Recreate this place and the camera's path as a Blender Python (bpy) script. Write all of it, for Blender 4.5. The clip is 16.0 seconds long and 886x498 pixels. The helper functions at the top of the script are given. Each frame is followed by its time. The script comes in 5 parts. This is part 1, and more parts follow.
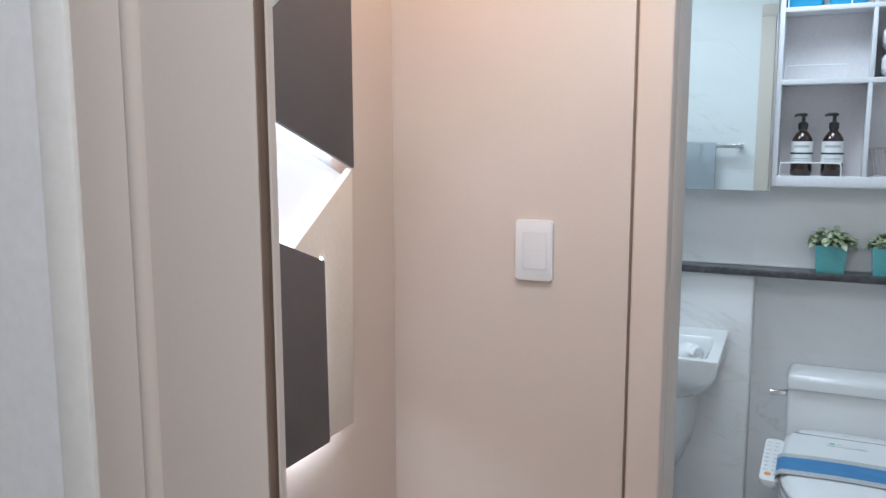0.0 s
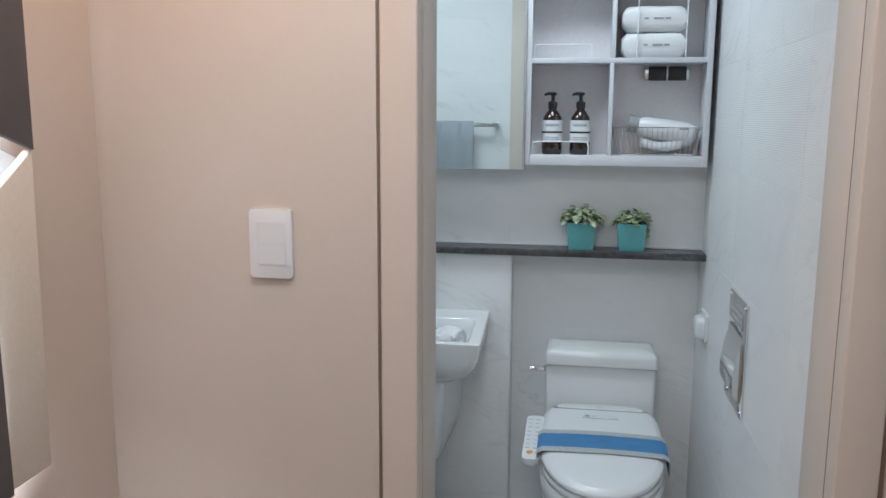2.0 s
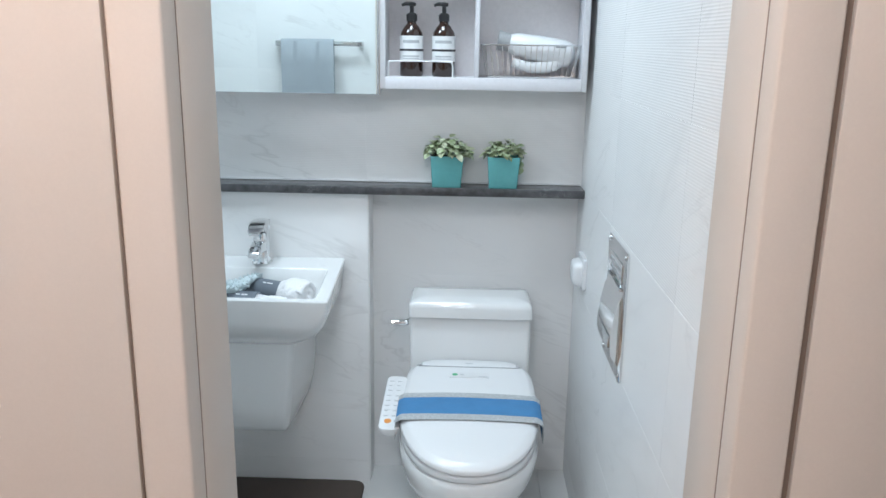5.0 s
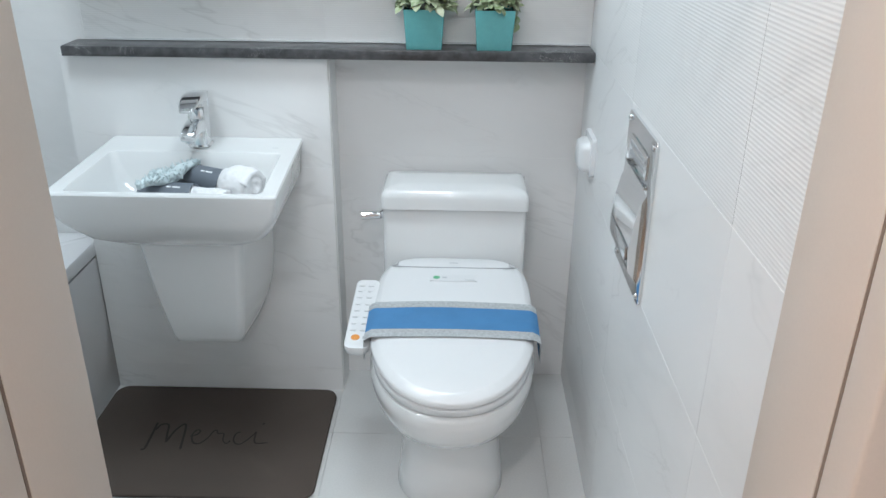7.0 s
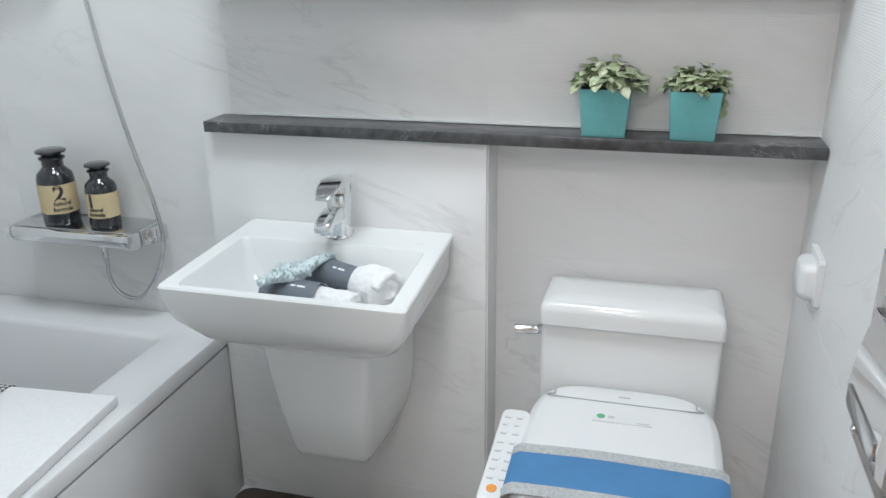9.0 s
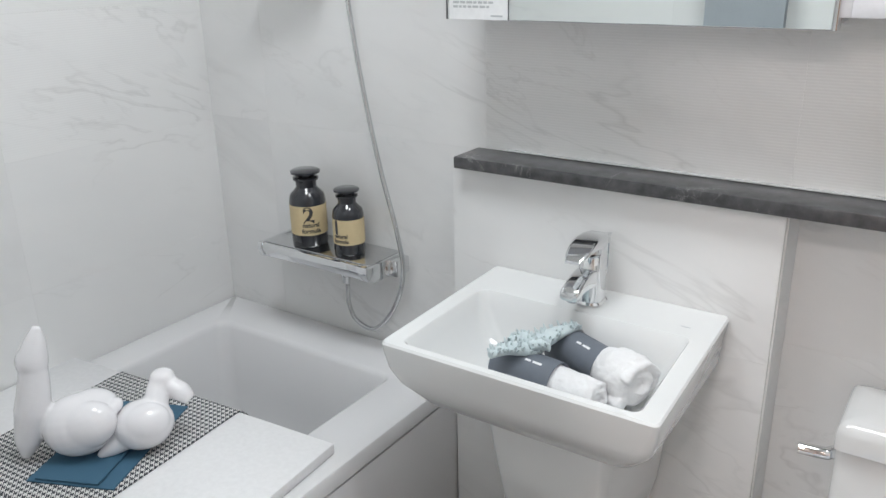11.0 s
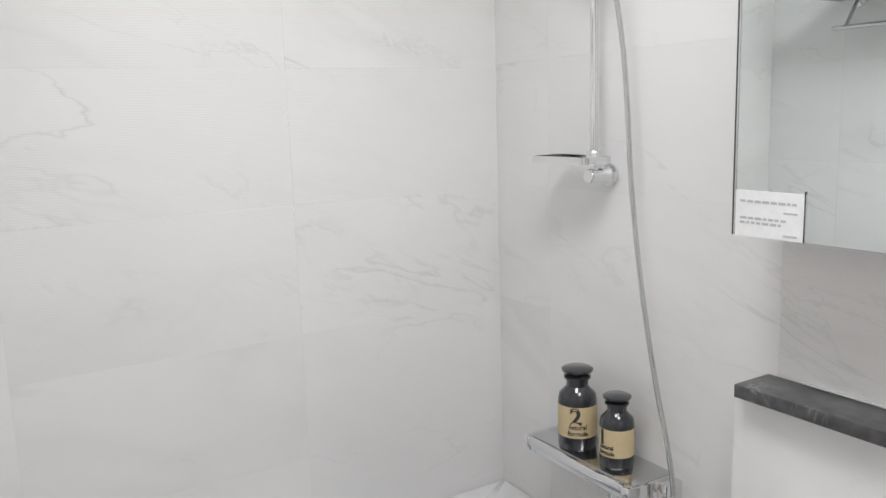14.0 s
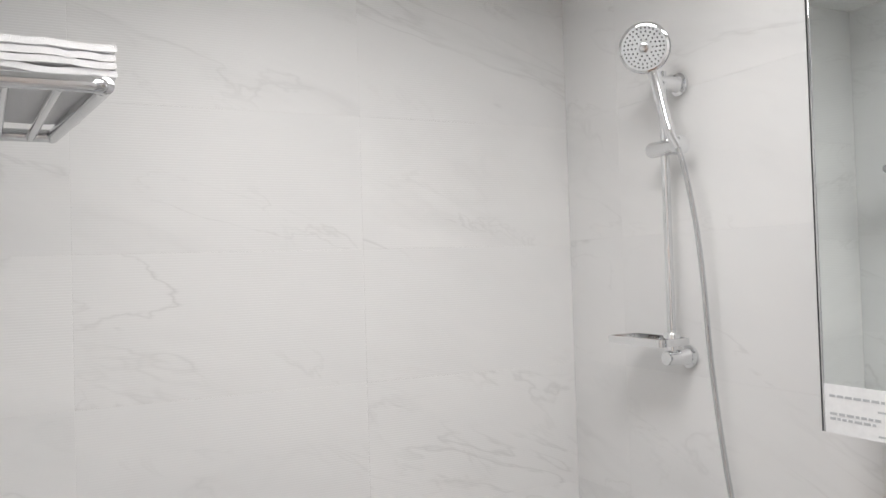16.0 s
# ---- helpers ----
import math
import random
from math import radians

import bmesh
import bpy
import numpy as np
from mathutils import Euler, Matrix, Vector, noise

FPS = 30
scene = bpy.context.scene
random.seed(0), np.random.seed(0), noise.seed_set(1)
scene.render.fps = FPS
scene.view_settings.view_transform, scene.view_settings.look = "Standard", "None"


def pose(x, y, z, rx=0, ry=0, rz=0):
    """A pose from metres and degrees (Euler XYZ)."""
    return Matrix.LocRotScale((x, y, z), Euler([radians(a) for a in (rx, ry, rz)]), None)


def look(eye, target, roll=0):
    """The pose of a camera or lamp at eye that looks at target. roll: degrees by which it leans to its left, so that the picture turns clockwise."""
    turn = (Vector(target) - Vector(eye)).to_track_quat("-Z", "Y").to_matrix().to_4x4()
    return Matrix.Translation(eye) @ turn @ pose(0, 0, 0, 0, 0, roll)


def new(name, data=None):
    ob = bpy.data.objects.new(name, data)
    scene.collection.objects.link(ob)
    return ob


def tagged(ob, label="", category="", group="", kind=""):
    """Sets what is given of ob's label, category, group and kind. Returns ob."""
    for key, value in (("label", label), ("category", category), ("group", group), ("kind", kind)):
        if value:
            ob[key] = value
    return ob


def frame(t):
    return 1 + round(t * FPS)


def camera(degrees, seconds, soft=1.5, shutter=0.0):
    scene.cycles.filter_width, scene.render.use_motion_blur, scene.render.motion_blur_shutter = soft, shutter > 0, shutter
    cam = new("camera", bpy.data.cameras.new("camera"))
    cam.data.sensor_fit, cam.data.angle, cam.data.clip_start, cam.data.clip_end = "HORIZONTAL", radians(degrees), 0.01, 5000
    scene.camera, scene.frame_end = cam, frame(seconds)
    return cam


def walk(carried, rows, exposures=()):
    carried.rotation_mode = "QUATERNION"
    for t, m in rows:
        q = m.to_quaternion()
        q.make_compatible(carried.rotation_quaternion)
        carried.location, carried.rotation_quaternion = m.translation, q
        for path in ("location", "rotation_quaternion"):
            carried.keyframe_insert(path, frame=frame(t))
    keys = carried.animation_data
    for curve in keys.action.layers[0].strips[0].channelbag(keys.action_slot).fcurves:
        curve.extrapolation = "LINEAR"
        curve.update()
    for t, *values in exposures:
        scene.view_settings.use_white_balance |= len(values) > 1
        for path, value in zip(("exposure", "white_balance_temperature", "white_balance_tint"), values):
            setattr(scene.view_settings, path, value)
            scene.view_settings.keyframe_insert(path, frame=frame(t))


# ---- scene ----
cam = camera(57.8, 16.0)
EXPOSURES = [(0, -0.30, 5850, 10), (1.0, -0.40, 5720, 10), (1.5, -0.49, 5850, 10), (2.0, -0.55, 6080, 10), (2.5, -0.28, 6000, 10), (3.5, 0.03, 5980, 10), (6.0, 0.15, 6120, 10), (7.5, 0.11, 6350, 12), (9.0, 0.13, 6620, 14), (12.0, 0.04, 7050, 19), (14.0, 0.07, 7250, 21), (15.0, 0.02, 7330, 22), (16.0, -0.04, 7400, 22)]
PATH = [
    (0, (0.287, 0.51, 1.548), (-0.566, 2.298, 1.272), -0.1),
    (0.5, (0.296, 0.553, 1.557), (-0.412, 2.403, 1.285), 0.0),
    (1, (0.3, 0.619, 1.55), (-0.247, 2.522, 1.268), 0.0),
    (1.5, (0.29, 0.684, 1.543), (-0.14, 2.613, 1.235), 0.1),
    (2, (0.283, 0.716, 1.544), (-0.033, 2.664, 1.217), 0.3),
    (2.5, (0.295, 0.768, 1.539), (0.099, 2.73, 1.207), 0.4),
    (3, (0.275, 0.852, 1.535), (0.186, 2.821, 1.194), 0.7),
    (3.5, (0.271, 0.906, 1.527), (0.274, 2.871, 1.156), 1.3),
    (6, (0.431, 1.335, 1.49), (0.352, 3.227, 0.846), 0.6),
    (6.5, (0.415, 1.459, 1.471), (0.369, 3.315, 0.727), 0.9),
    (7, (0.406, 1.557, 1.454), (0.375, 3.377, 0.625), 0.6),
    (7.5, (0.399, 1.649, 1.443), (0.335, 3.458, 0.591), -0.0),
    (8, (0.411, 1.773, 1.443), (0.217, 3.582, 0.613), -0.8),
    (8.5, (0.426, 1.877, 1.441), (0.055, 3.693, 0.689), -0.9),
    (9, (0.426, 1.948, 1.434), (-0.067, 3.758, 0.741), -0.8),
    (11.5, (0.313, 2.286, 1.495), (-0.901, 3.716, 0.803), -1.8),
    (12, (0.333, 2.35, 1.506), (-1.03, 3.651, 0.836), -2.4),
    (12.5, (0.34, 2.389, 1.52), (-1.168, 3.55, 0.906), -2.7),
    (13, (0.334, 2.404, 1.544), (-1.224, 3.536, 1.003), -2.0),
    (13.5, (0.335, 2.416, 1.559), (-1.291, 3.499, 1.131), -1.7),
    (14, (0.33, 2.422, 1.584), (-1.354, 3.448, 1.249), -1.8),
    (14.5, (0.338, 2.416, 1.605), (-1.385, 3.405, 1.375), -1.8),
    (15, (0.333, 2.426, 1.627), (-1.419, 3.378, 1.473), -2.2),
    (15.5, (0.33, 2.44, 1.643), (-1.462, 3.324, 1.582), -2.1),
    (16, (0.334, 2.446, 1.649), (-1.462, 3.316, 1.693), -1.8),
]
walk(cam, [(t, look(eye, target, roll)) for t, eye, target, roll in PATH], EXPOSURES)

# ---- world, lights ----
world = bpy.data.worlds.new("world")
scene.world = world
world.use_nodes = True
world.node_tree.nodes["Background"].inputs["Color"].default_value = (0.9, 0.95, 1.0, 1)
world.node_tree.nodes["Background"].inputs["Strength"].default_value = 0.05


def disc_lamp(name, x, y, z, watts, colour, size, spread=180):
    data = bpy.data.lights.new(name, "AREA")
    data.shape, data.size, data.energy, data.color, data.spread = "DISK", size, watts, colour, radians(spread)
    ob = new(name, data)
    ob.matrix_world = pose(x, y, z)
    return ob


CEIL = 2.46
COOL, WARM, AMBER_LIGHT = (0.84, 0.958, 1.0), (1.0, 0.985, 0.97), (1.0, 0.52, 0.22)
BATH_LAMPS = [(0.17, 3.20, 9.8), (-0.52, 2.98, 11.5)]
HALL_LAMPS = [(0.12, 1.30, 13.8, WARM), (0.35, 0.20, 19.0, WARM), (-0.32, 1.88, 5.0, AMBER_LIGHT)]
for lx, ly, lw in BATH_LAMPS:
    disc_lamp("downlight_lamp", lx, ly, CEIL + 0.012, lw, COOL, 0.46, 172)
for lx, ly, lw, lc in HALL_LAMPS:
    disc_lamp("hall_lamp", lx, ly, CEIL - 0.008, lw, lc, 0.24)


# ---- materials ----
def node_mat(name):
    m = bpy.data.materials.new(name)
    m.use_nodes = True
    nt = m.node_tree
    return m, nt, nt.nodes["Principled BSDF"], nt.nodes.new, nt.links.new


def math_node(nt, op, a, b=None):
    n = nt.nodes.new("ShaderNodeMath")
    n.operation = op
    for i, v in enumerate((a, b)):
        if v is None:
            continue
        if isinstance(v, (int, float)):
            n.inputs[i].default_value = v
        else:
            nt.links.new(v, n.inputs[i])
    return n.outputs[0]


def mix_rgb(nt, fac, a, b, mode="MIX"):
    n = nt.nodes.new("ShaderNodeMix")
    n.data_type, n.blend_type = "RGBA", mode
    for sock, v in ((n.inputs[0], fac), (n.inputs[6], a), (n.inputs[7], b)):
        if isinstance(v, (int, float)):
            sock.default_value = v
        elif isinstance(v, tuple):
            sock.default_value = (*v[:3], 1)
        else:
            nt.links.new(v, sock)
    return n.outputs[2]


def noise_fac(nt, scale, detail=3.0, coord=None, rough=0.55, distort=0.0):
    n = nt.nodes.new("ShaderNodeTexNoise")
    n.inputs["Scale"].default_value, n.inputs["Detail"].default_value = scale, detail
    n.inputs["Roughness"].default_value, n.inputs["Distortion"].default_value = rough, distort
    if coord is None:
        coord = nt.nodes.new("ShaderNodeNewGeometry").outputs["Position"]
    nt.links.new(coord, n.inputs["Vector"])
    return n.outputs["Fac"]


def ramp(nt, fac, stops):
    n = nt.nodes.new("ShaderNodeValToRGB")
    while len(n.color_ramp.elements) < len(stops):
        n.color_ramp.elements.new(0.5)
    for e, (p, v) in zip(n.color_ramp.elements, stops):
        e.position = p
        e.color = (v, v, v, 1) if isinstance(v, (int, float)) else (*v, 1)
    nt.links.new(fac, n.inputs[0])
    return n.outputs[0]


def bump(nt, height, strength, dist):
    n = nt.nodes.new("ShaderNodeBump")
    n.inputs["Strength"].default_value, n.inputs["Distance"].default_value = strength, dist
    nt.links.new(height, n.inputs["Height"])
    return n.outputs[0]


def paint(name, colour, rough=0.4, metal=0.0, vary=0.06, fine=90, wide=4, relief=0.0002, coat=0.0, spec=0.5, grain=0.06):
    """A plain surface with fine grain and broad unevenness."""
    m, nt, p, add, link = node_mat(name)
    dark = tuple(c * (1 - vary) for c in colour)
    light = tuple(min(1, c * (1 + vary)) for c in colour)
    c1 = mix_rgb(nt, noise_fac(nt, wide), dark, light)
    c2 = mix_rgb(nt, ramp(nt, noise_fac(nt, fine), [(0.3, 1.0 - grain), (0.7, 1.0)]), (0, 0, 0), c1)
    link(c2, p.inputs["Base Color"])
    r = math_node(nt, "ADD", math_node(nt, "MULTIPLY", noise_fac(nt, wide * 3), 0.12 if grain > 0.01 else 0.015), max(rough - (0.06 if grain > 0.01 else 0.008), 0.01))
    link(r, p.inputs["Roughness"])
    p.inputs["Metallic"].default_value, p.inputs["Coat Weight"].default_value = metal, coat
    p.inputs["Specular IOR Level"].default_value = spec
    if relief:
        link(bump(nt, noise_fac(nt, fine * 2), 0.5, relief), p.inputs["Normal"])
    return m


def glow(name, colour, strength):
    m, nt, p, add, link = node_mat(name)
    p.inputs["Base Color"].default_value = (0.8, 0.8, 0.8, 1)
    p.inputs["Emission Color"].default_value = (*colour, 1)
    p.inputs["Emission Strength"].default_value = strength
    return m


def marble(name, ridged=0.0, rough=0.22):
    """White glazed tile with soft grey veins that fall slantwise; ridged: depth of the fine horizontal ribs 5.6 mm apart."""
    m, nt, p, add, link = node_mat(name)
    pos = add("ShaderNodeNewGeometry").outputs["Position"]
    info = add("ShaderNodeObjectInfo").outputs["Random"]
    sep = add("ShaderNodeSeparateXYZ")
    link(pos, sep.inputs[0])
    along = math_node(nt, "ADD", sep.outputs[0], sep.outputs[1])
    z = sep.outputs[2]
    # a: along the veins, b: across them, and a third axis that differs from tile to tile
    a = math_node(nt, "SUBTRACT", math_node(nt, "MULTIPLY", along, 0.95), math_node(nt, "MULTIPLY", z, 0.31))
    b = math_node(nt, "ADD", math_node(nt, "MULTIPLY", along, 0.31), math_node(nt, "MULTIPLY", z, 0.95))
    vec = add("ShaderNodeCombineXYZ")
    link(math_node(nt, "MULTIPLY", a, 0.62), vec.inputs[0])
    link(math_node(nt, "MULTIPLY", b, 1.75), vec.inputs[1])
    link(math_node(nt, "MULTIPLY", info, 23.0), vec.inputs[2])
    v = vec.outputs[0]

    def lines(scale, detail, distort, stops):
        n = noise_fac(nt, scale, detail, v, 0.58, distort)
        return ramp(nt, math_node(nt, "ABSOLUTE", math_node(nt, "SUBTRACT", n, 0.5)), stops)

    broad = lines(1.0, 5, 0.4, [(0.0, 1.0), (0.02, 0.55), (0.075, 0.0)])
    gate1 = ramp(nt, noise_fac(nt, 1.7, 3, v), [(0.42, 0.0), (0.66, 1.0)])
    thin = lines(1.7, 5, 0.6, [(0.0, 1.0), (0.0045, 0.55), (0.013, 0.0)])
    gate2 = ramp(nt, noise_fac(nt, 2.3, 3, v), [(0.48, 0.0), (0.66, 1.0)])
    hair = lines(3.4, 6, 0.7, [(0.0, 1.0), (0.006, 0.4), (0.015, 0.0)])
    gate3 = ramp(nt, noise_fac(nt, 3.1, 2, v), [(0.54, 0.0), (0.70, 1.0)])
    cloud = ramp(nt, noise_fac(nt, 1.6, 5, v), [(0.28, (0.755, 0.757, 0.757)), (0.72, (0.82, 0.82, 0.815))])
    fade = lambda line, gate, k: math_node(nt, "MULTIPLY", math_node(nt, "MULTIPLY", line, gate), k)
    base = mix_rgb(nt, fade(broad, gate1, 0.16), cloud, (0.47, 0.47, 0.465))
    base = mix_rgb(nt, fade(thin, gate2, 0.24), base, (0.36, 0.355, 0.345))
    base = mix_rgb(nt, fade(hair, gate3, 0.20), base, (0.40, 0.39, 0.375))
    link(base, p.inputs["Base Color"])
    p.inputs["Roughness"].default_value = rough
    if ridged:
        wave = math_node(nt, "SINE", math_node(nt, "MULTIPLY", z, 2 * math.pi / 0.0056))
        link(bump(nt, wave, ridged, 0.0006), p.inputs["Normal"])
    else:
        link(bump(nt, noise_fac(nt, 220), 0.12, 0.0002), p.inputs["Normal"])
    return m


MARBLE = marble("marble_tile", rough=0.40)
RIBBED = marble("ribbed_marble_tile", 0.30, 0.42)
RIBBED_BACK = marble("soft_ribbed_marble_tile", 0.20, 0.42)
RIBBED_FINE = marble("fine_ribbed_marble_tile", 0.16, 0.42)
FLOOR_TILE = paint("floor_tile_glaze", (0.66, 0.66, 0.65), 0.35, vary=0.04, fine=180, wide=5)
GROUT = paint("grout", (0.78, 0.78, 0.77), 0.8)
BEIGE = paint("beige_laminate", (0.62, 0.54, 0.475), 0.42, vary=0.03, fine=240, wide=2.5, relief=0.0001, grain=0.025)
# dark brown that paints the shade in casing gaps; also the door seal's colour
BEIGE_DARK = paint("gap_shade_and_seal", (0.24, 0.17, 0.13), 0.6)
PLASTER = paint("white_wallpaper", (0.82, 0.82, 0.82), 0.75, relief=0.0002)
PALE_EDGE = paint("pale_casing_edge", (0.78, 0.76, 0.72), 0.5)
CREAM = paint("cream_edge", (0.74, 0.68, 0.60), 0.5)
CEILING = paint("ceiling_white", (0.82, 0.82, 0.81), 0.8)
WOOD_FLOOR = paint("hall_floor", (0.36, 0.27, 0.20), 0.45, vary=0.15)
CERAMIC = paint("white_ceramic", (0.72, 0.73, 0.73), 0.09, vary=0.006, relief=0, coat=0.5, grain=0.004)
BOARD_WHITE = paint("white_board_laminate", (0.80, 0.80, 0.81), 0.35, vary=0.01)
FIGURE_GLAZE = paint("bright_white_glaze", (0.82, 0.81, 0.83), 0.12, vary=0.006, relief=0, coat=0.5, grain=0.004)
PLASTIC = paint("white_plastic", (0.72, 0.73, 0.74), 0.25, vary=0.008, relief=0, grain=0.004)
PLASTIC_GREY = paint("grey_plastic", (0.36, 0.37, 0.38), 0.4)
ACRYLIC = paint("tub_acrylic", (0.72, 0.72, 0.73), 0.16, vary=0.008, relief=0, coat=0.3, grain=0.004)
CHROME = paint("chrome", (0.78, 0.79, 0.80), 0.07, metal=1.0, vary=0.02, relief=0, grain=0.004)
STEEL = paint("brushed_steel", (0.62, 0.63, 0.64), 0.16, metal=1.0, vary=0.05, relief=0.00004)
WIRE = paint("white_coated_wire", (0.78, 0.79, 0.80), 0.3, relief=0)
CABINET = paint("cabinet_white", (0.68, 0.68, 0.71), 0.4, vary=0.02)
CABINET_BACK = paint("cabinet_back_lilac_grey", (0.78, 0.75, 0.765), 0.5, vary=0.02)
BLACK_PANEL = paint("charcoal_panel", (0.098, 0.092, 0.096), 0.5, vary=0.1)
BLACK = paint("black_plastic", (0.02, 0.02, 0.022), 0.35)
TEAL = paint("teal_glaze", (0.125, 0.40, 0.41), 0.2, vary=0.05, relief=0.0001, coat=0.3)
SOIL = paint("soil", (0.05, 0.035, 0.025), 0.9, relief=0.003)
TOWEL = paint("white_towel", (0.80, 0.80, 0.81), 0.95, vary=0.04, fine=420, relief=0.0025)
GREY_TOWEL = paint("grey_towel", (0.36, 0.39, 0.42), 0.95, vary=0.06, fine=420, relief=0.0025)
LILAC = paint("pale_lilac_paper", (0.60, 0.62, 0.72), 0.6, vary=0.03)
SLATE = paint("slate_paper", (0.135, 0.155, 0.185), 0.55, vary=0.05)
MAT_BROWN = paint("brown_mat", (0.085, 0.066, 0.055), 0.95, vary=0.12, fine=350, relief=0.002)
MAT_INK = paint("mat_lettering", (0.030, 0.024, 0.020), 0.95, relief=0.001)
BLUE = paint("blue_band", (0.060, 0.205, 0.42), 0.7, vary=0.14, wide=14, fine=300, relief=0.0004)
HEM = paint("grey_hem", (0.42, 0.44, 0.45), 0.6, vary=0.45, fine=600, wide=160)
AMBER = paint("dark_glass", (0.024, 0.026, 0.032), 0.12, relief=0, coat=0.5)
BROWN_GLASS = paint("brown_bottle", (0.030, 0.014, 0.010), 0.12, relief=0, coat=0.4)
SPRAY = paint("spray_face_grey", (0.56, 0.58, 0.59), 0.35)
LABEL = paint("tan_label", (0.62, 0.50, 0.30), 0.6, vary=0.03)
LABEL_WHITE = paint("white_label", (0.78, 0.79, 0.80), 0.5)
INK = paint("black_ink", (0.03, 0.03, 0.035), 0.5)
ORANGE = paint("orange_button", (0.75, 0.30, 0.06), 0.4)
GREEN = paint("green_mark", (0.10, 0.42, 0.22), 0.4)
PALE_GREY = paint("pale_grey_print", (0.45, 0.47, 0.49), 0.5)
STAR = paint("pale_blue_starfish", (0.53, 0.61, 0.63), 0.75, vary=0.07, fine=160, wide=30, relief=0.002)
NAVY = paint("teal_blue_napkin", (0.045, 0.130, 0.205), 0.85, vary=0.08, fine=400, relief=0.001)
CYAN = paint("blue_packet", (0.03, 0.30, 0.55), 0.4)
LED = glow("led_strip", (0.93, 0.95, 1.0), 22.0)
LED_BRIGHT = glow("bright_led_strip", (0.93, 0.95, 1.0), 50.0)
# emission in place of the strips' light on the white recess
LIT = glow("lit_face_glow", (0.93, 0.94, 1.0), 0.46)
LAMP_GLASS = glow("lamp_diffuser", (0.95, 0.97, 1.0), 6.0)
LAMP_WARM = glow("warm_lamp_diffuser", (1.0, 0.82, 0.62), 6.0)


def mirror_mat():
    m, nt, p, add, link = node_mat("mirror_glass")
    p.inputs["Base Color"].default_value = (0.87, 0.91, 0.90, 1)
    p.inputs["Metallic"].default_value, p.inputs["Roughness"].default_value = 1.0, 0.006
    return m


MIRROR = mirror_mat()


def clear_mat():
    m, nt, p, add, link = node_mat("clear_acrylic")
    p.inputs["Base Color"].default_value = (0.93, 0.95, 0.95, 1)
    p.inputs["Transmission Weight"].default_value, p.inputs["Roughness"].default_value, p.inputs["IOR"].default_value = 1.0, 0.08, 1.45
    return m


CLEAR = clear_mat()


def slate_mat():
    m, nt, p, add, link = node_mat("black_marble")
    n1 = noise_fac(nt, 14, 6, None, 0.65, 1.2)
    vein = ramp(nt, math_node(nt, "ABSOLUTE", math_node(nt, "SUBTRACT", n1, 0.5)), [(0.0, 1.0), (0.006, 0.3), (0.03, 0.0)])
    gate = ramp(nt, noise_fac(nt, 9, 2), [(0.55, 0.0), (0.70, 1.0)])
    cloud = ramp(nt, noise_fac(nt, 35, 4), [(0.3, (0.030, 0.030, 0.032)), (0.75, (0.105, 0.105, 0.11))])
    link(mix_rgb(nt, math_node(nt, "MULTIPLY", vein, gate), cloud, (0.45, 0.45, 0.45)), p.inputs["Base Color"])
    p.inputs["Roughness"].default_value = 0.30
    return m


SHELF_STONE = slate_mat()


def granite_mat():
    m, nt, p, add, link = node_mat("grey_granite")
    c = ramp(nt, noise_fac(nt, 260, 3), [(0.35, (0.05, 0.05, 0.05)), (0.5, (0.30, 0.30, 0.29)), (0.62, (0.62, 0.61, 0.58))])
    link(c, p.inputs["Base Color"])
    p.inputs["Roughness"].default_value = 0.2
    return m


GRANITE = granite_mat()


def houndstooth_mat():
    m, nt, p, add, link = node_mat("houndstooth_cloth")
    tex = add("ShaderNodeTexCoord").outputs["Object"]
    turn = add("ShaderNodeMapping")
    turn.inputs["Scale"].default_value = (1 / 0.0125, 1 / 0.0125, 1)
    link(tex, turn.inputs["Vector"])
    sep = add("ShaderNodeSeparateXYZ")
    link(turn.outputs[0], sep.inputs[0])
    fx, fy = math_node(nt, "FRACT", sep.outputs[0]), math_node(nt, "FRACT", sep.outputs[1])
    ax, ay = math_node(nt, "LESS_THAN", fx, 0.5), math_node(nt, "LESS_THAN", fy, 0.5)
    diag = math_node(nt, "FRACT", math_node(nt, "MULTIPLY", math_node(nt, "ADD", sep.outputs[0], sep.outputs[1]), 2.0))
    twill = math_node(nt, "LESS_THAN", diag, 0.5)
    both = math_node(nt, "MULTIPLY", ax, ay)
    one = math_node(nt, "SUBTRACT", math_node(nt, "ADD", ax, ay), math_node(nt, "MULTIPLY", both, 2.0))
    dark = math_node(nt, "ADD", both, math_node(nt, "MULTIPLY", one, twill))
    link(mix_rgb(nt, dark, (0.66, 0.66, 0.65), (0.05, 0.055, 0.065)), p.inputs["Base Color"])
    p.inputs["Roughness"].default_value = 0.9
    link(bump(nt, noise_fac(nt, 500), 0.6, 0.001), p.inputs["Normal"])
    return m


HOUNDSTOOTH = houndstooth_mat()


def leaf_mat():
    m, nt, p, add, link = node_mat("variegated_leaf")
    info = add("ShaderNodeObjectInfo").outputs["Random"]
    tone = ramp(nt, info, [(0.0, (0.16, 0.24, 0.09)), (0.5, (0.30, 0.38, 0.20)), (1.0, (0.48, 0.52, 0.36))])
    spots = ramp(nt, noise_fac(nt, 130, 3), [(0.42, 0.0), (0.6, 1.0)])
    link(mix_rgb(nt, math_node(nt, "MULTIPLY", spots, 0.55), tone, (0.58, 0.60, 0.46)), p.inputs["Base Color"])
    p.inputs["Roughness"].default_value = 0.45
    return m


LEAF = leaf_mat()
STEM = paint("stem", (0.12, 0.16, 0.05), 0.6)


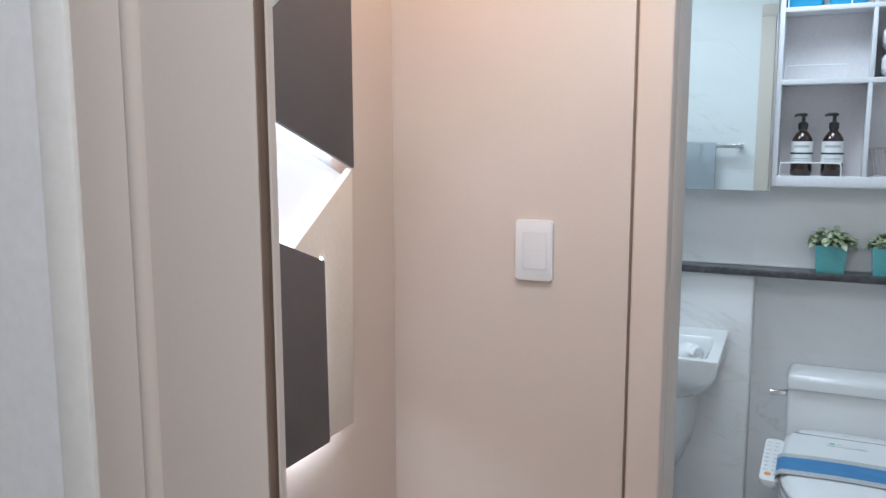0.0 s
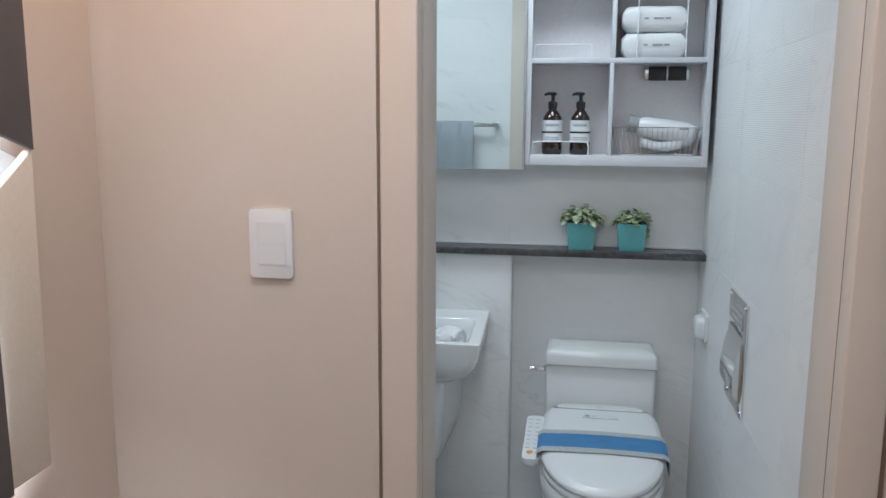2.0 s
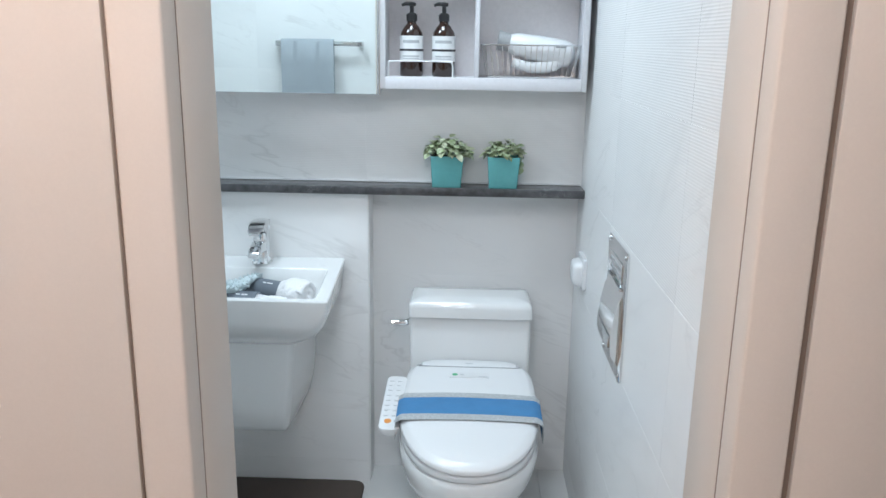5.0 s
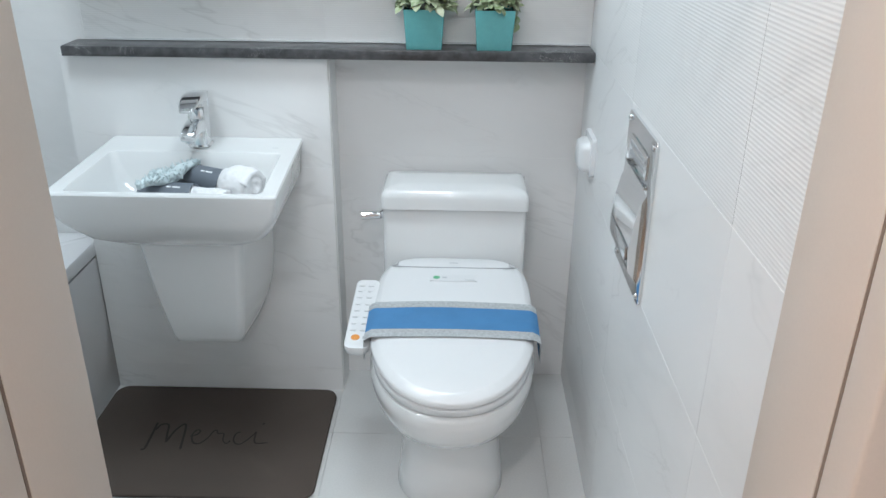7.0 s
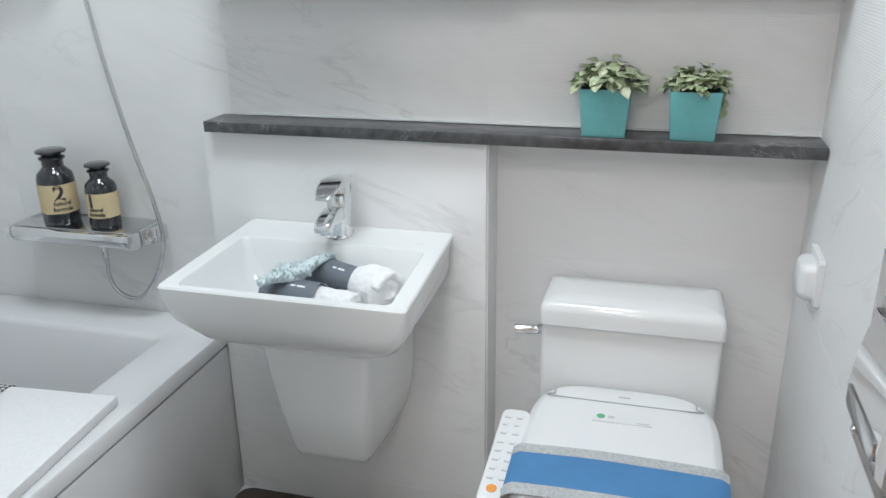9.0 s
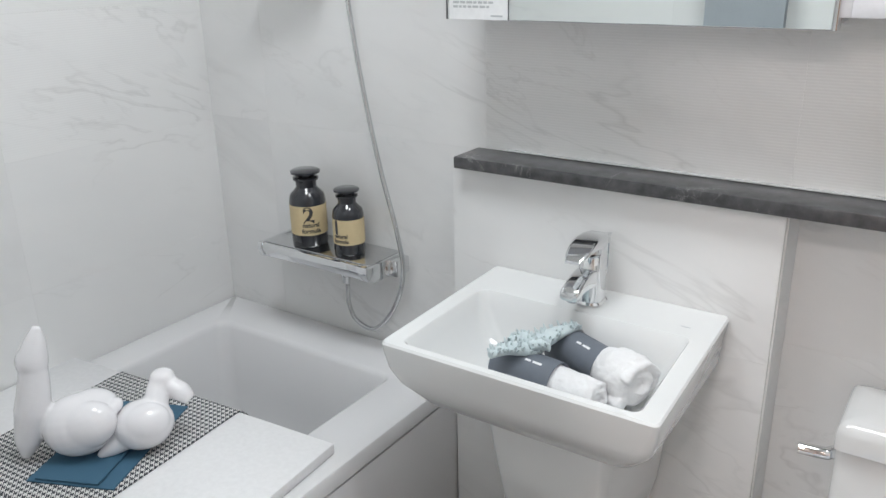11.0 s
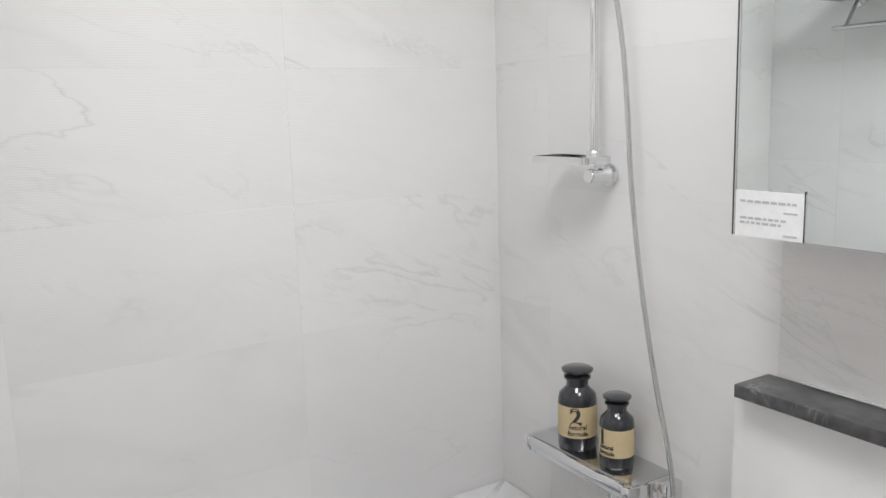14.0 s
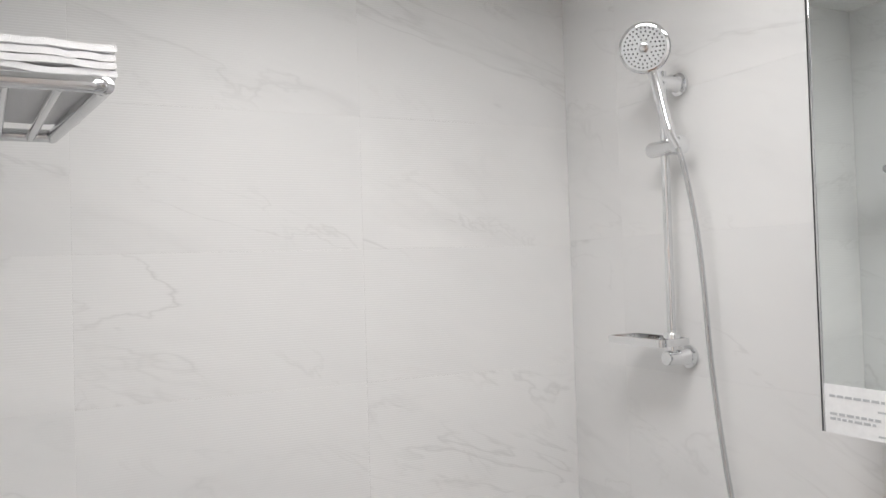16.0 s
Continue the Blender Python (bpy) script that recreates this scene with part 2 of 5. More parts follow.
# ---- shape helpers ----
def box(bm, lo, hi, bev=0.0, seg=2):
    lo, hi = Vector(lo), Vector(hi)
    made = bmesh.ops.create_cube(bm, size=1, matrix=Matrix.LocRotScale((lo + hi) / 2, None, hi - lo))
    if bev:
        edges = list({e for v in made["verts"] for e in v.link_edges})
        bmesh.ops.bevel(bm, geom=edges, offset=bev, segments=seg, profile=0.5, affect="EDGES")
    return bm


def loft(bm, rings, cap0=True, cap1=True, closed=True):
    rows = [[bm.verts.new(p) for p in r] for r in rings]
    n = len(rows[0])
    for a, b in zip(rows, rows[1:]):
        for i in range(n if closed else n - 1):
            j = (i + 1) % n
            bm.faces.new((a[i], a[j], b[j], b[i]))
    if cap0:
        bm.faces.new(rows[0][::-1])
    if cap1:
        bm.faces.new(rows[-1])
    return bm


def lathe(bm, prof, n=32, m=None):
    """A turned body round z from (radius, height) pairs."""
    m = m or Matrix()
    rings = [[m @ Vector((max(r, 1e-5) * math.cos(2 * math.pi * i / n), max(r, 1e-5) * math.sin(2 * math.pi * i / n), z)) for i in range(n)] for r, z in prof]
    return loft(bm, rings)


def smooth_path(pts, k=8):
    """A Catmull-Rom curve through the points."""
    pts = [Vector(p) for p in pts]
    full = [2 * pts[0] - pts[1], *pts, 2 * pts[-1] - pts[-2]]
    out = []
    for a, b, c, d in zip(full, full[1:], full[2:], full[3:]):
        for i in range(k):
            t = i / k
            out.append(0.5 * (2 * b + (c - a) * t + (2 * a - 5 * b + 4 * c - d) * t * t + (3 * b - a - 3 * c + d) * t ** 3))
    return [*out, pts[-1]]


def tube(bm, pts, r, n=10, closed=False):
    """A round rod along the points; r: one radius, or one a point."""
    pts = [Vector(p) for p in pts]
    rs = [r] * len(pts) if isinstance(r, (int, float)) else [float(q) for q in r]
    up, rings = None, []
    for i, p in enumerate(pts):
        a = pts[i - 1] if i or closed else p
        b = pts[(i + 1) % len(pts)] if i < len(pts) - 1 or closed else p
        d = (b - a).normalized()
        if up is None:
            up = d.orthogonal().normalized()
        up = (up - d * up.dot(d)).normalized()
        side = d.cross(up)
        rings.append([p + rs[i] * (math.cos(2 * math.pi * k / n) * up + math.sin(2 * math.pi * k / n) * side) for k in range(n)])
    if closed:
        rings.append(rings[0])
    loft(bm, rings, not closed, not closed)
    if closed:
        bmesh.ops.remove_doubles(bm, verts=bm.verts, dist=1e-6)
    return bm


def prism(bm, poly, axis, a, b, bev=0.0):
    """A flat polygon of (u, v) pushed from a to b along the axis."""
    put = {"x": lambda u, v, w: (w, u, v), "y": lambda u, v, w: (u, w, v), "z": lambda u, v, w: (u, v, w)}[axis]
    before = set(bm.edges)
    loft(bm, [[put(u, v, a) for u, v in poly], [put(u, v, b) for u, v in poly]])
    if bev:
        bmesh.ops.bevel(bm, geom=[e for e in bm.edges if e not in before], offset=bev, segments=2, profile=0.5, affect="EDGES")
    return bm


def rrect(cx, cy, hx, hy, r, n=6):
    """A rounded rectangle as (u, v) points."""
    r = min(r, hx - 1e-4, hy - 1e-4)
    out = []
    for k, (sx, sy) in enumerate(((1, 1), (-1, 1), (-1, -1), (1, -1))):
        for i in range(n + 1):
            a = math.pi / 2 * (k + i / n)
            out.append((cx + sx * (hx - r) + r * math.cos(a), cy + sy * (hy - r) + r * math.sin(a)))
    return out


def egg(cx, cy, hw, front, back, nf=2.2, nb=4.5, n=56):
    """A seat's outline: round in front (-y), squarer at the back."""
    out = []
    for i in range(n):
        a = 2 * math.pi * i / n
        c, s = math.cos(a), math.sin(a)
        e = nb if s > 0 else nf
        out.append((cx + hw * math.copysign(abs(c) ** (2 / e), c), cy + (back if s > 0 else -front) * abs(s) ** (2 / e)))
    return out


def mesh_of(name, bm, mat, angle=38):
    bmesh.ops.recalc_face_normals(bm, faces=bm.faces)
    me = bpy.data.meshes.new(name)
    bm.to_mesh(me)
    bm.free()
    for p in me.polygons:
        p.use_smooth = True
    me.set_sharp_from_angle(angle=radians(angle))
    me.materials.append(mat)
    return me


def part(name, bm, mat, parent=None, label="", angle=38):
    ob = new(name, bm if isinstance(bm, bpy.types.Mesh) else mesh_of(name, bm, mat, angle))
    ob.parent = parent
    return tagged(ob, label)


def thing(name, x, y, z, label, category, rz=0, group=""):
    ob = new(name)
    ob.matrix_world = pose(x, y, z, 0, 0, rz)
    ob.empty_display_size = 0.05
    return tagged(ob, label, category, group)


def setting(name, bm, mat, label="", category=""):
    return tagged(part(name, bm, mat), label, category, kind="structure")


def bx(lo, hi, bev=0.0, seg=2):
    return box(bmesh.new(), lo, hi, bev, seg)


def text_mesh(body, size, mat, m, shear=0.0, extrude=0.0004, wrap=None, bold=0.0):
    """Lettering in the built-in font, laid out in its own xy plane, then moved by m; wrap: bent round an upright cylinder of that radius."""
    cu = bpy.data.curves.new("lettering", "FONT")
    cu.body, cu.size, cu.shear, cu.extrude, cu.align_x, cu.offset = body, size, shear, extrude, "CENTER", bold
    ob = new("lettering", cu)
    bpy.context.view_layer.update()
    me = bpy.data.meshes.new_from_object(ob.evaluated_get(bpy.context.evaluated_depsgraph_get()))
    bpy.data.objects.remove(ob)
    for v in me.vertices:
        p = v.co.copy()
        if wrap:
            a = p.x / wrap
            p = Vector(((wrap + p.z) * math.sin(a), -(wrap + p.z) * math.cos(a), p.y))
        v.co = m @ p
    me.materials.clear()
    me.materials.append(mat)
    return me


# ---- the setting ----
LW, RW, BW, RB, SW = -1.515, 0.757, 3.735, 3.78, 3.665   # left, right, back wall, recess back, basin wall faces
FI, FO = 2.265, 2.080                                    # door wall: bathroom face, hall face
DL, DR = 0.017, 0.733                                    # door opening
T = 0.12
setting("floor_slab", bx((LW - T, FO, -0.15), (RW + T, RB + T, -0.012)), GROUT, "grey grouted bathroom floor bed", "floor")
setting("hall_floor", bx((-2.2, -1.2, -0.12), (2.4, FO, 0.05)), WOOD_FLOOR, "brown wooden hall floor", "floor")
setting("ceiling_bath", bx((LW - T, FI - 0.02, CEIL + 0.02), (RW + T, RB + T, CEIL + 0.14)), CEILING, "white painted bathroom ceiling", "ceiling")
setting("ceiling_hall", bx((-2.2, -1.2, CEIL), (2.4, FI - 0.02, CEIL + 0.14)), CEILING, "white painted hall ceiling", "ceiling")
wall_left = setting("wall_left", bx((LW - T, FI, -0.1), (LW - 0.0005, RB + T, CEIL + 0.02)), GROUT, "bathroom wall of veined white marble tiles", "wall")
wall_right = setting("wall_right", bx((RW + 0.0005, FI, -0.1), (RW + T, RB + T, CEIL + 0.02)), GROUT, "bathroom wall with ribbed white marble tiles", "wall")
b = box(bmesh.new(), (LW - 0.0005, BW + 0.0005, 1.04), (RW + 0.0005, RB + T, CEIL + 0.02))
box(b, (LW - 0.0005, BW + 0.0005, -0.1), (-0.64, RB + T, 1.04))
box(b, (-0.64, RB + 0.0005, -0.1), (RW + 0.0005, RB + T, 1.04))
wall_back = setting("wall_back", b, GROUT, "back wall of white marble tiles with a recess", "wall")
wall_basin = setting("wall_basin", bx((-0.645, SW + 0.0005, -0.02), (0.062, RB + 0.0005, 1.038)), GROUT, "low boxed wall of marble tiles behind the basin", "wall")
b = box(bmesh.new(), (LW - T, FO + 0.012, -0.1), (DL - 0.05, FI - 0.0005, CEIL + 0.02))
box(b, (DL - 0.05, FO + 0.012, 2.201), (DR + 0.055, FI - 0.0005, CEIL + 0.02))
box(b, (DR + 0.055, FO + 0.0135, -0.1), (0.96, FI - 0.0005, CEIL + 0.02))
wall_door = setting("wall_door", b, GROUT, "wall between hall and bathroom with a door opening", "wall")

# hall panels, flush with the casing; shade in the gaps between them is dark-coloured strips
b = box(bmesh.new(), (-0.62, FO + 0.001, 0.05), (-0.056, FO + 0.012, CEIL), 0.0015)
panel_l = setting("wall_panel_left", b, BEIGE, "beige laminate wall panel beside the bathroom door", "wall panel")
b = box(bmesh.new(), (0.815, FO + 0.001, 0.05), (0.968, FO + 0.012, CEIL), 0.0015)
setting("wall_panel_right", b, BEIGE, "narrow beige laminate wall panel beside the door", "wall panel")
b = box(bmesh.new(), (0.9601, FO + 0.012, 0.05), (0.968, FI - 0.0005, CEIL), 0.0)
setting("wall_panel_end", b, BEIGE, "beige end of the door wall", "wall panel")
b = box(bmesh.new(), (-0.056, FO + 0.001, 2.20), (0.815, FO + 0.012, CEIL), 0.0015)
setting("wall_panel_above", b, BEIGE, "beige laminate panel above the door", "wall panel")
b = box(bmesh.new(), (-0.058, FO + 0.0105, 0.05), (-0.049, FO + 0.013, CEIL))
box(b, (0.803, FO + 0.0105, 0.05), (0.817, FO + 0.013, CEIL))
setting("trim_shadow_gap", b, BEIGE_DARK, "strips coloured dark as gap shade beside the door casing", "trim")
door_1 = tagged(new("door_1"), "beige door casing round an open doorway", "door frame", kind="structure")
SEAL = 2.131
for x0, x1 in ((-0.050, DL), (DR, 0.804)):
    part("casing_jamb", bx((x0, FO - 0.002, 0.0), (x1, SEAL - 0.0022, 2.14), 0.004, 3), BEIGE, door_1)
    part("jamb_lining", bx((x0, SEAL + 0.0022, 0.0), (x1, FI + 0.006, 2.14), 0.0015), BEIGE, door_1)
    inset = (x0, x1 - 0.0012) if x0 < 0.3 else (x0 + 0.0012, x1)
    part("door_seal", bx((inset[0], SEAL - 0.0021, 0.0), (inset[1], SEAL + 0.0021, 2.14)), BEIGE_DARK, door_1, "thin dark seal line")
part("casing_head", bx((-0.050, FO - 0.002, 2.14), (0.804, FI + 0.006, 2.20), 0.003), BEIGE, door_1)
part("threshold", bx((DL, FO, -0.05), (DR, FI + 0.01, 0.035), 0.006), SHELF_STONE, door_1, "dark stone threshold")

# hall: art wall, near casing, far end
AX = -0.585
setting("wall_hall_left", bx((AX - T, 0.95, 0.05), (AX, FO + 0.002, CEIL)), BEIGE, "beige hall wall carrying the lit art panel", "wall")
setting("wall_hall_right", bx((1.9, -1.2, 0.05), (2.02, 3.4, CEIL)), PLASTER, "white hall wall", "wall")
setting("wall_hall_back", bx((-2.2, -1.32, 0.05), (2.4, -1.2, CEIL)), PLASTER, "white wall at the hall's far end", "wall")
setting("wall_hall_side", bx((-2.2, -1.2, 0.05), (-2.08, 0.95, CEIL)), PLASTER, "white side wall of the hall", "wall")
setting("wall_niche_back", bx((0.95, 2.9, 0.05), (1.9, 3.02, CEIL)), PLASTER, "greyish wall behind the counter", "wall")
b = box(bmesh.new(), (0.955, FI + 0.02, CEIL), (1.9, 3.02, CEIL + 0.1))
setting("ceiling_niche", b, CEILING, "white ceiling above the counter", "ceiling")
setting("floor_niche", bx((0.955, FO, -0.05), (1.9, 3.02, 0.05)), WOOD_FLOOR, "brown floor below the counter", "floor")
NY = 0.868
b = box(bmesh.new(), (-2.08, NY + 0.0, 0.05), (-0.1660, NY + 0.07, CEIL))
setting("wall_near", b, PLASTER, "white wallpapered wall beside the first doorway", "wall")
setting("wall_near_right", bx((0.90, NY, 0.05), (1.9, NY + 0.07, CEIL)), PLASTER, "white wall on the other side of the first doorway", "wall")
door_2 = tagged(new("door_2"), "beige moulded casing of the first doorway", "door frame", kind="structure")
part("casing_edge", bx((-0.1660, NY - 0.006, 0.05), (-0.1345, NY + 0.07, 2.30), 0.004), PALE_EDGE, door_2, "pale casing edge")
part("casing_board", bx((-0.1340, NY - 0.003, 0.05), (-0.0905, NY + 0.07, 2.30), 0.002), BEIGE, door_2)
b = bmesh.new()
tube(b, [(-0.0870, NY + 0.003, 0.05), (-0.0870, NY + 0.003, 2.30)], 0.008, 12)
part("casing_bead", b, BEIGE, door_2)
part("casing_board", bx((-0.0835, NY, 0.05), (0.0030, NY + 0.012, 2.30), 0.002), BEIGE, door_2)
# groove beside the board: its shade is put in as dark brown pieces
part("casing_gap", bx((0.0031, NY + 0.0005, 0.05), (0.0042, NY + 0.012, 2.30)), BEIGE_DARK, door_2)
part("casing_lip", bx((0.0060, NY + 0.0055, 0.05), (0.0082, NY + 0.011, 2.30), 0.0008), BEIGE, door_2)
part("casing_back", bx((0.0043, NY + 0.0085, 0.05), (0.0059, NY + 0.012, 2.30)), BEIGE_DARK, door_2)
part("casing_board", bx((0.80, NY - 0.012, 0.05), (0.90, NY + 0.07, 2.30), 0.003), BEIGE, door_2)
part("casing_head", bx((-0.1660, NY - 0.012, 2.30), (0.90, NY + 0.07, CEIL), 0.003), BEIGE, door_2)


# ---- tiles of the walls and floor ----
tile_cache = {}


def tile(parent, lo, hi, mat, name="tile"):
    size = tuple(round(h - l, 4) for l, h in zip(lo, hi))
    key = (size, mat.name)
    if key not in tile_cache:
        tile_cache[key] = mesh_of("tile", bx([-s / 2 for s in size], [s / 2 for s in size], 0.0003, 1), mat)
    ob = new(name, tile_cache[key])
    ob.parent = parent
    ob.location = [(l + h) / 2 for l, h in zip(lo, hi)]
    return ob


def cuts(a, b, joints):
    pts = [a, *[j for j in sorted(joints) if a + 0.02 < j < b - 0.02], b]
    return list(zip(pts, pts[1:]))


G, TH = 0.0004, 0.009
ROWS = [0.085, 0.41, 0.735, 1.06, 1.385, 1.71, 2.035, 2.36]


def clad(parent, axis, face, side, u0, u1, z0, z1, ujoints, zjoints, ribbed=lambda u, z: False, rib=RIBBED):
    """Tiles on a wall whose face is at that x or y; side: towards which the wall's body lies."""
    for za, zb in cuts(z0, z1, zjoints):
        for ua, ub in cuts(u0, u1, ujoints):
            mat = rib if ribbed((ua + ub) / 2, (za + zb) / 2) else MARBLE
            w = sorted((face, face + side * TH))
            if axis == "x":
                tile(parent, (w[0], ua + G, za + G), (w[1], ub - G, zb - G), mat)
            else:
                tile(parent, (ua + G, w[0], za + G), (ub - G, w[1], zb - G), mat)


LROWS = [r - 0.012 for r in ROWS]


# ---- lamps in the ceilings ----
def downlight(x, y, z, glass, label, k=1.0):
    o = thing("ceiling_downlight", x, y, z, label, "downlight", group="ceiling downlights")
    wide = Matrix.Diagonal((k, k, 1, 1))
    b = bmesh.new()
    lathe(b, [(0.127, 0.0), (0.140, -0.002), (0.145, -0.006), (0.140, -0.009), (0.129, -0.009), (0.127, 0.0)], 36, wide)
    part("ring", b, PLASTIC, o)
    part("diffuser", lathe(bmesh.new(), [(0.0, 0.016), (0.126, 0.016), (0.126, 0.019), (0.0, 0.019)], 32, wide), glass, o)
    return o


for lx, ly, lw in BATH_LAMPS:
    downlight(lx, ly, CEIL + 0.02, LAMP_GLASS, "round white recessed downlight in the bathroom ceiling", 1.88)
for lx, ly, lw, lc in HALL_LAMPS:
    downlight(lx, ly, CEIL, LAMP_WARM, "round warm recessed downlight in the hall ceiling")


# ---- hall: switch, art panel, counter ----
def wall_switch():
    o = thing("light_switch", -0.250, FO + 0.001, 1.316, "white plastic double rocker light switch on beige wall", "light switch")
    b = prism(bmesh.new(), rrect(0, 0, 0.0402, 0.0625, 0.007), "y", -0.011, 0.0, 0.002)
    part("plate", b, PLASTIC, o)
    part("rocker_frame", prism(bmesh.new(), rrect(0.002, 0, 0.0270, 0.0405, 0.002), "y", -0.0114, -0.009, 0.0003), CABINET, o, "greyer rocker surround")
    part("rocker", prism(bmesh.new(), rrect(0.002, 0.0188, 0.0250, 0.0184, 0.0012), "y", -0.0120, -0.010, 0.0005), PLASTIC, o)
    part("rocker", prism(bmesh.new(), rrect(0.002, -0.0188, 0.0250, 0.0184, 0.0012), "y", -0.0122, -0.010, 0.0005), PLASTIC, o)


wall_switch()


def art_panel():
    o = thing("wall_art_panel", AX, 1.5, 0.96, "geometric wall panel, charcoal and beige plates backlit in white", "wall art")
    dx, dy, dz = -AX, -1.5, -0.96

    def plate(name, poly, x0, x1, mat, label="", bev=0.0015):
        part(name, prism(bmesh.new(), [(y + dy, z + dz) for y, z in poly], "x", x0 - AX, x1 - AX, bev), mat, o, label)

    F = -0.54
    plate("back_board", [(1.03, 1.01), (1.81, 1.01), (1.81, 2.25), (1.03, 2.25)], AX + 0.001, AX + 0.016, PLASTIC)
    plate("beige_plate", [(1.650, 1.356), (1.845, 1.489), (1.834, 0.978), (1.650, 0.978)], F - 0.020, F - 0.004, CREAM, "beige lower plate")
    plate("cream_plate", [(1.03, 1.36), (1.845, 1.955), (1.845, 2.28), (1.03, 2.28)], F - 0.022, F - 0.008, CREAM, "cream upper plate")
    plate("charcoal_plate", [(1.442, 1.634), (1.845, 1.489), (1.845, 1.927)], F - 0.010, F, BLACK_PANEL, "charcoal upper plate")
    plate("charcoal_plate", [(1.15, 0.978), (1.727, 0.978), (1.723, 1.325), (1.15, 1.537)], F - 0.002, F + 0.010, BLACK_PANEL, "charcoal lower plate")
    # face and ledge are no lamps: their brightness is put in as emission
    plate("lit_face", [(1.15, 1.40), (1.15, 1.755), (1.846, 1.474), (1.668, 1.342)], F - 0.032, F - 0.028, LIT, "white recessed face, its strip light put in as glow", 0)
    plate("light_ledge", [(1.640, 1.372), (1.648, 1.364), (1.790, 1.470), (1.780, 1.476)], F - 0.028, F - 0.024, LIT, "thin white edge in the lit recess, with added glow")
    plate("led_strip", [(1.47, 1.650), (1.47, 1.656), (1.835, 1.524), (1.835, 1.518)], F - 0.027, F - 0.014, LED, "white light strip", 0)
    plate("led_strip", [(1.20, 1.500), (1.20, 1.506), (1.66, 1.336), (1.66, 1.330)], F - 0.027, F - 0.014, LED, "white light strip", 0)
    plate("led_strip", [(1.04, 0.988), (1.815, 0.988), (1.815, 0.998), (1.04, 0.998)], AX + 0.004, AX + 0.020, LED_BRIGHT, "white light strip", 0)
    plate("led_strip", [(1.7275, 1.05), (1.731, 1.05), (1.731, 1.33), (1.7275, 1.33)], F - 0.0035, F - 0.0012, LED, "white light strip", 0)


art_panel()


def niche():
    o = thing("counter", 1.41, 2.55, 0.03, "white counter with a grey granite top in the niche", "counter")
    part("top", bx((-0.44, -0.42, 0.86), (0.49, 0.345, 0.90), 0.004), GRANITE, o, "grey granite worktop")
    part("body", bx((-0.44, -0.40, 0.0), (0.49, 0.34, 0.86), 0.003), CABINET, o)
    c = thing("white_canister", 1.10, 2.30, 0.931, "plain white box on the granite counter", "box")
    part("body", bx((-0.11, -0.12, 0.0), (0.10, 0.10, 0.085), 0.012, 3), PLASTIC, c)


niche()


# ---- bathtub, board, figurines ----
RIM = 0.495


def bathtub():
    o = thing("bathtub", -1.08, 3.0, 0.0, "white acrylic bathtub with a boxed apron", "bathtub")
    x0, x1, y0, y1 = LW - o.location.x + 0.002, -0.645 - o.location.x, FI - 3.0 + 0.002, BW - 3.0 - 0.002
    cx, cy, hx, hy = (x0 + x1) / 2, (y0 + y1) / 2, (x1 - x0) / 2, (y1 - y0) / 2
    ix, icx = 0.315, -1.100 - o.location.x
    iy, icy = 0.600, 3.005 - 3.0
    rings = []
    for ex, ey, z in ((hx - 0.004, hy - 0.001, RIM - 0.041), (hx, hy, RIM - 0.039), (hx, hy, RIM - 0.004), (hx - 0.003, hy - 0.002, RIM)):
        rings.append([(u, v, z) for u, v in rrect(cx, cy, ex, ey, 0.012)])
    for k, z, r in ((0.0, RIM, 0.035), (0.006, RIM - 0.004, 0.035), (0.012, RIM - 0.016, 0.035), (0.035, RIM - 0.18, 0.04), (0.065, RIM - 0.33, 0.06), (0.11, RIM - 0.375, 0.10), (0.18, RIM - 0.39, 0.10)):
        rings.append([(u, v, z) for u, v in rrect(icx, icy, ix - k, iy - k * 1.3, r)])
    part("shell", loft(bmesh.new(), rings, False, True), ACRYLIC, o, angle=50)
    part("apron", bx((x1 - 0.035, y0, -0.008), (x1 - 0.0015, y1 - 0.062, RIM - 0.0455), 0.001), ACRYLIC, o, "white apron panel")


bathtub()


def bath_board():
    o = thing("bath_board", -1.088, 2.990, RIM + 0.001, "plain white board laid across the bathtub", "board", rz=4.5)
    part("board", bx((-0.42, -0.200, 0.0), (0.42, 0.243, 0.024), 0.003), BOARD_WHITE, o)
    return o


bath_board()
TOP = RIM + 0.0255


def drape(bm, x0, x1, y0, y1, z, edge, nx=16, ny=30, thick=0.0025, seed=1, near=-9.0):
    """A thin cloth that lies flat and bends down past y = edge, and past y = near."""
    rows = []
    for j in range(ny + 1):
        y = y0 + (y1 - y0) * j / ny
        over, under = max(0.0, y - edge), max(0.0, near - y)
        yy = max(min(y, edge + 0.006 + 0.55 * over), near - 0.006 - 0.55 * under)
        rows.append([(x0 + (x1 - x0) * i / nx, yy, z - 0.80 * (over + under) + 0.0012 * noise.noise((i * 0.5, j * 0.4, seed))) for i in range(nx + 1)])
    vs = [[[bm.verts.new((x, y, zz + k)) for x, y, zz in r] for r in rows] for k in (0, thick)]
    for k, g in enumerate(vs):
        for a, b in zip(g, g[1:]):
            for i in range(nx):
                bm.faces.new((a[i], a[i + 1], b[i + 1], b[i]))
    lo, hi = vs
    border = lambda g: [*g[0], *[r[-1] for r in g[1:]], *g[-1][-2::-1], *[r[0] for r in g[-2:0:-1]]]
    ba, bb = border(lo), border(hi)
    for i in range(len(ba)):
        j = (i + 1) % len(ba)
        bm.faces.new((ba[i], ba[j], bb[j], bb[i]))
    return bm


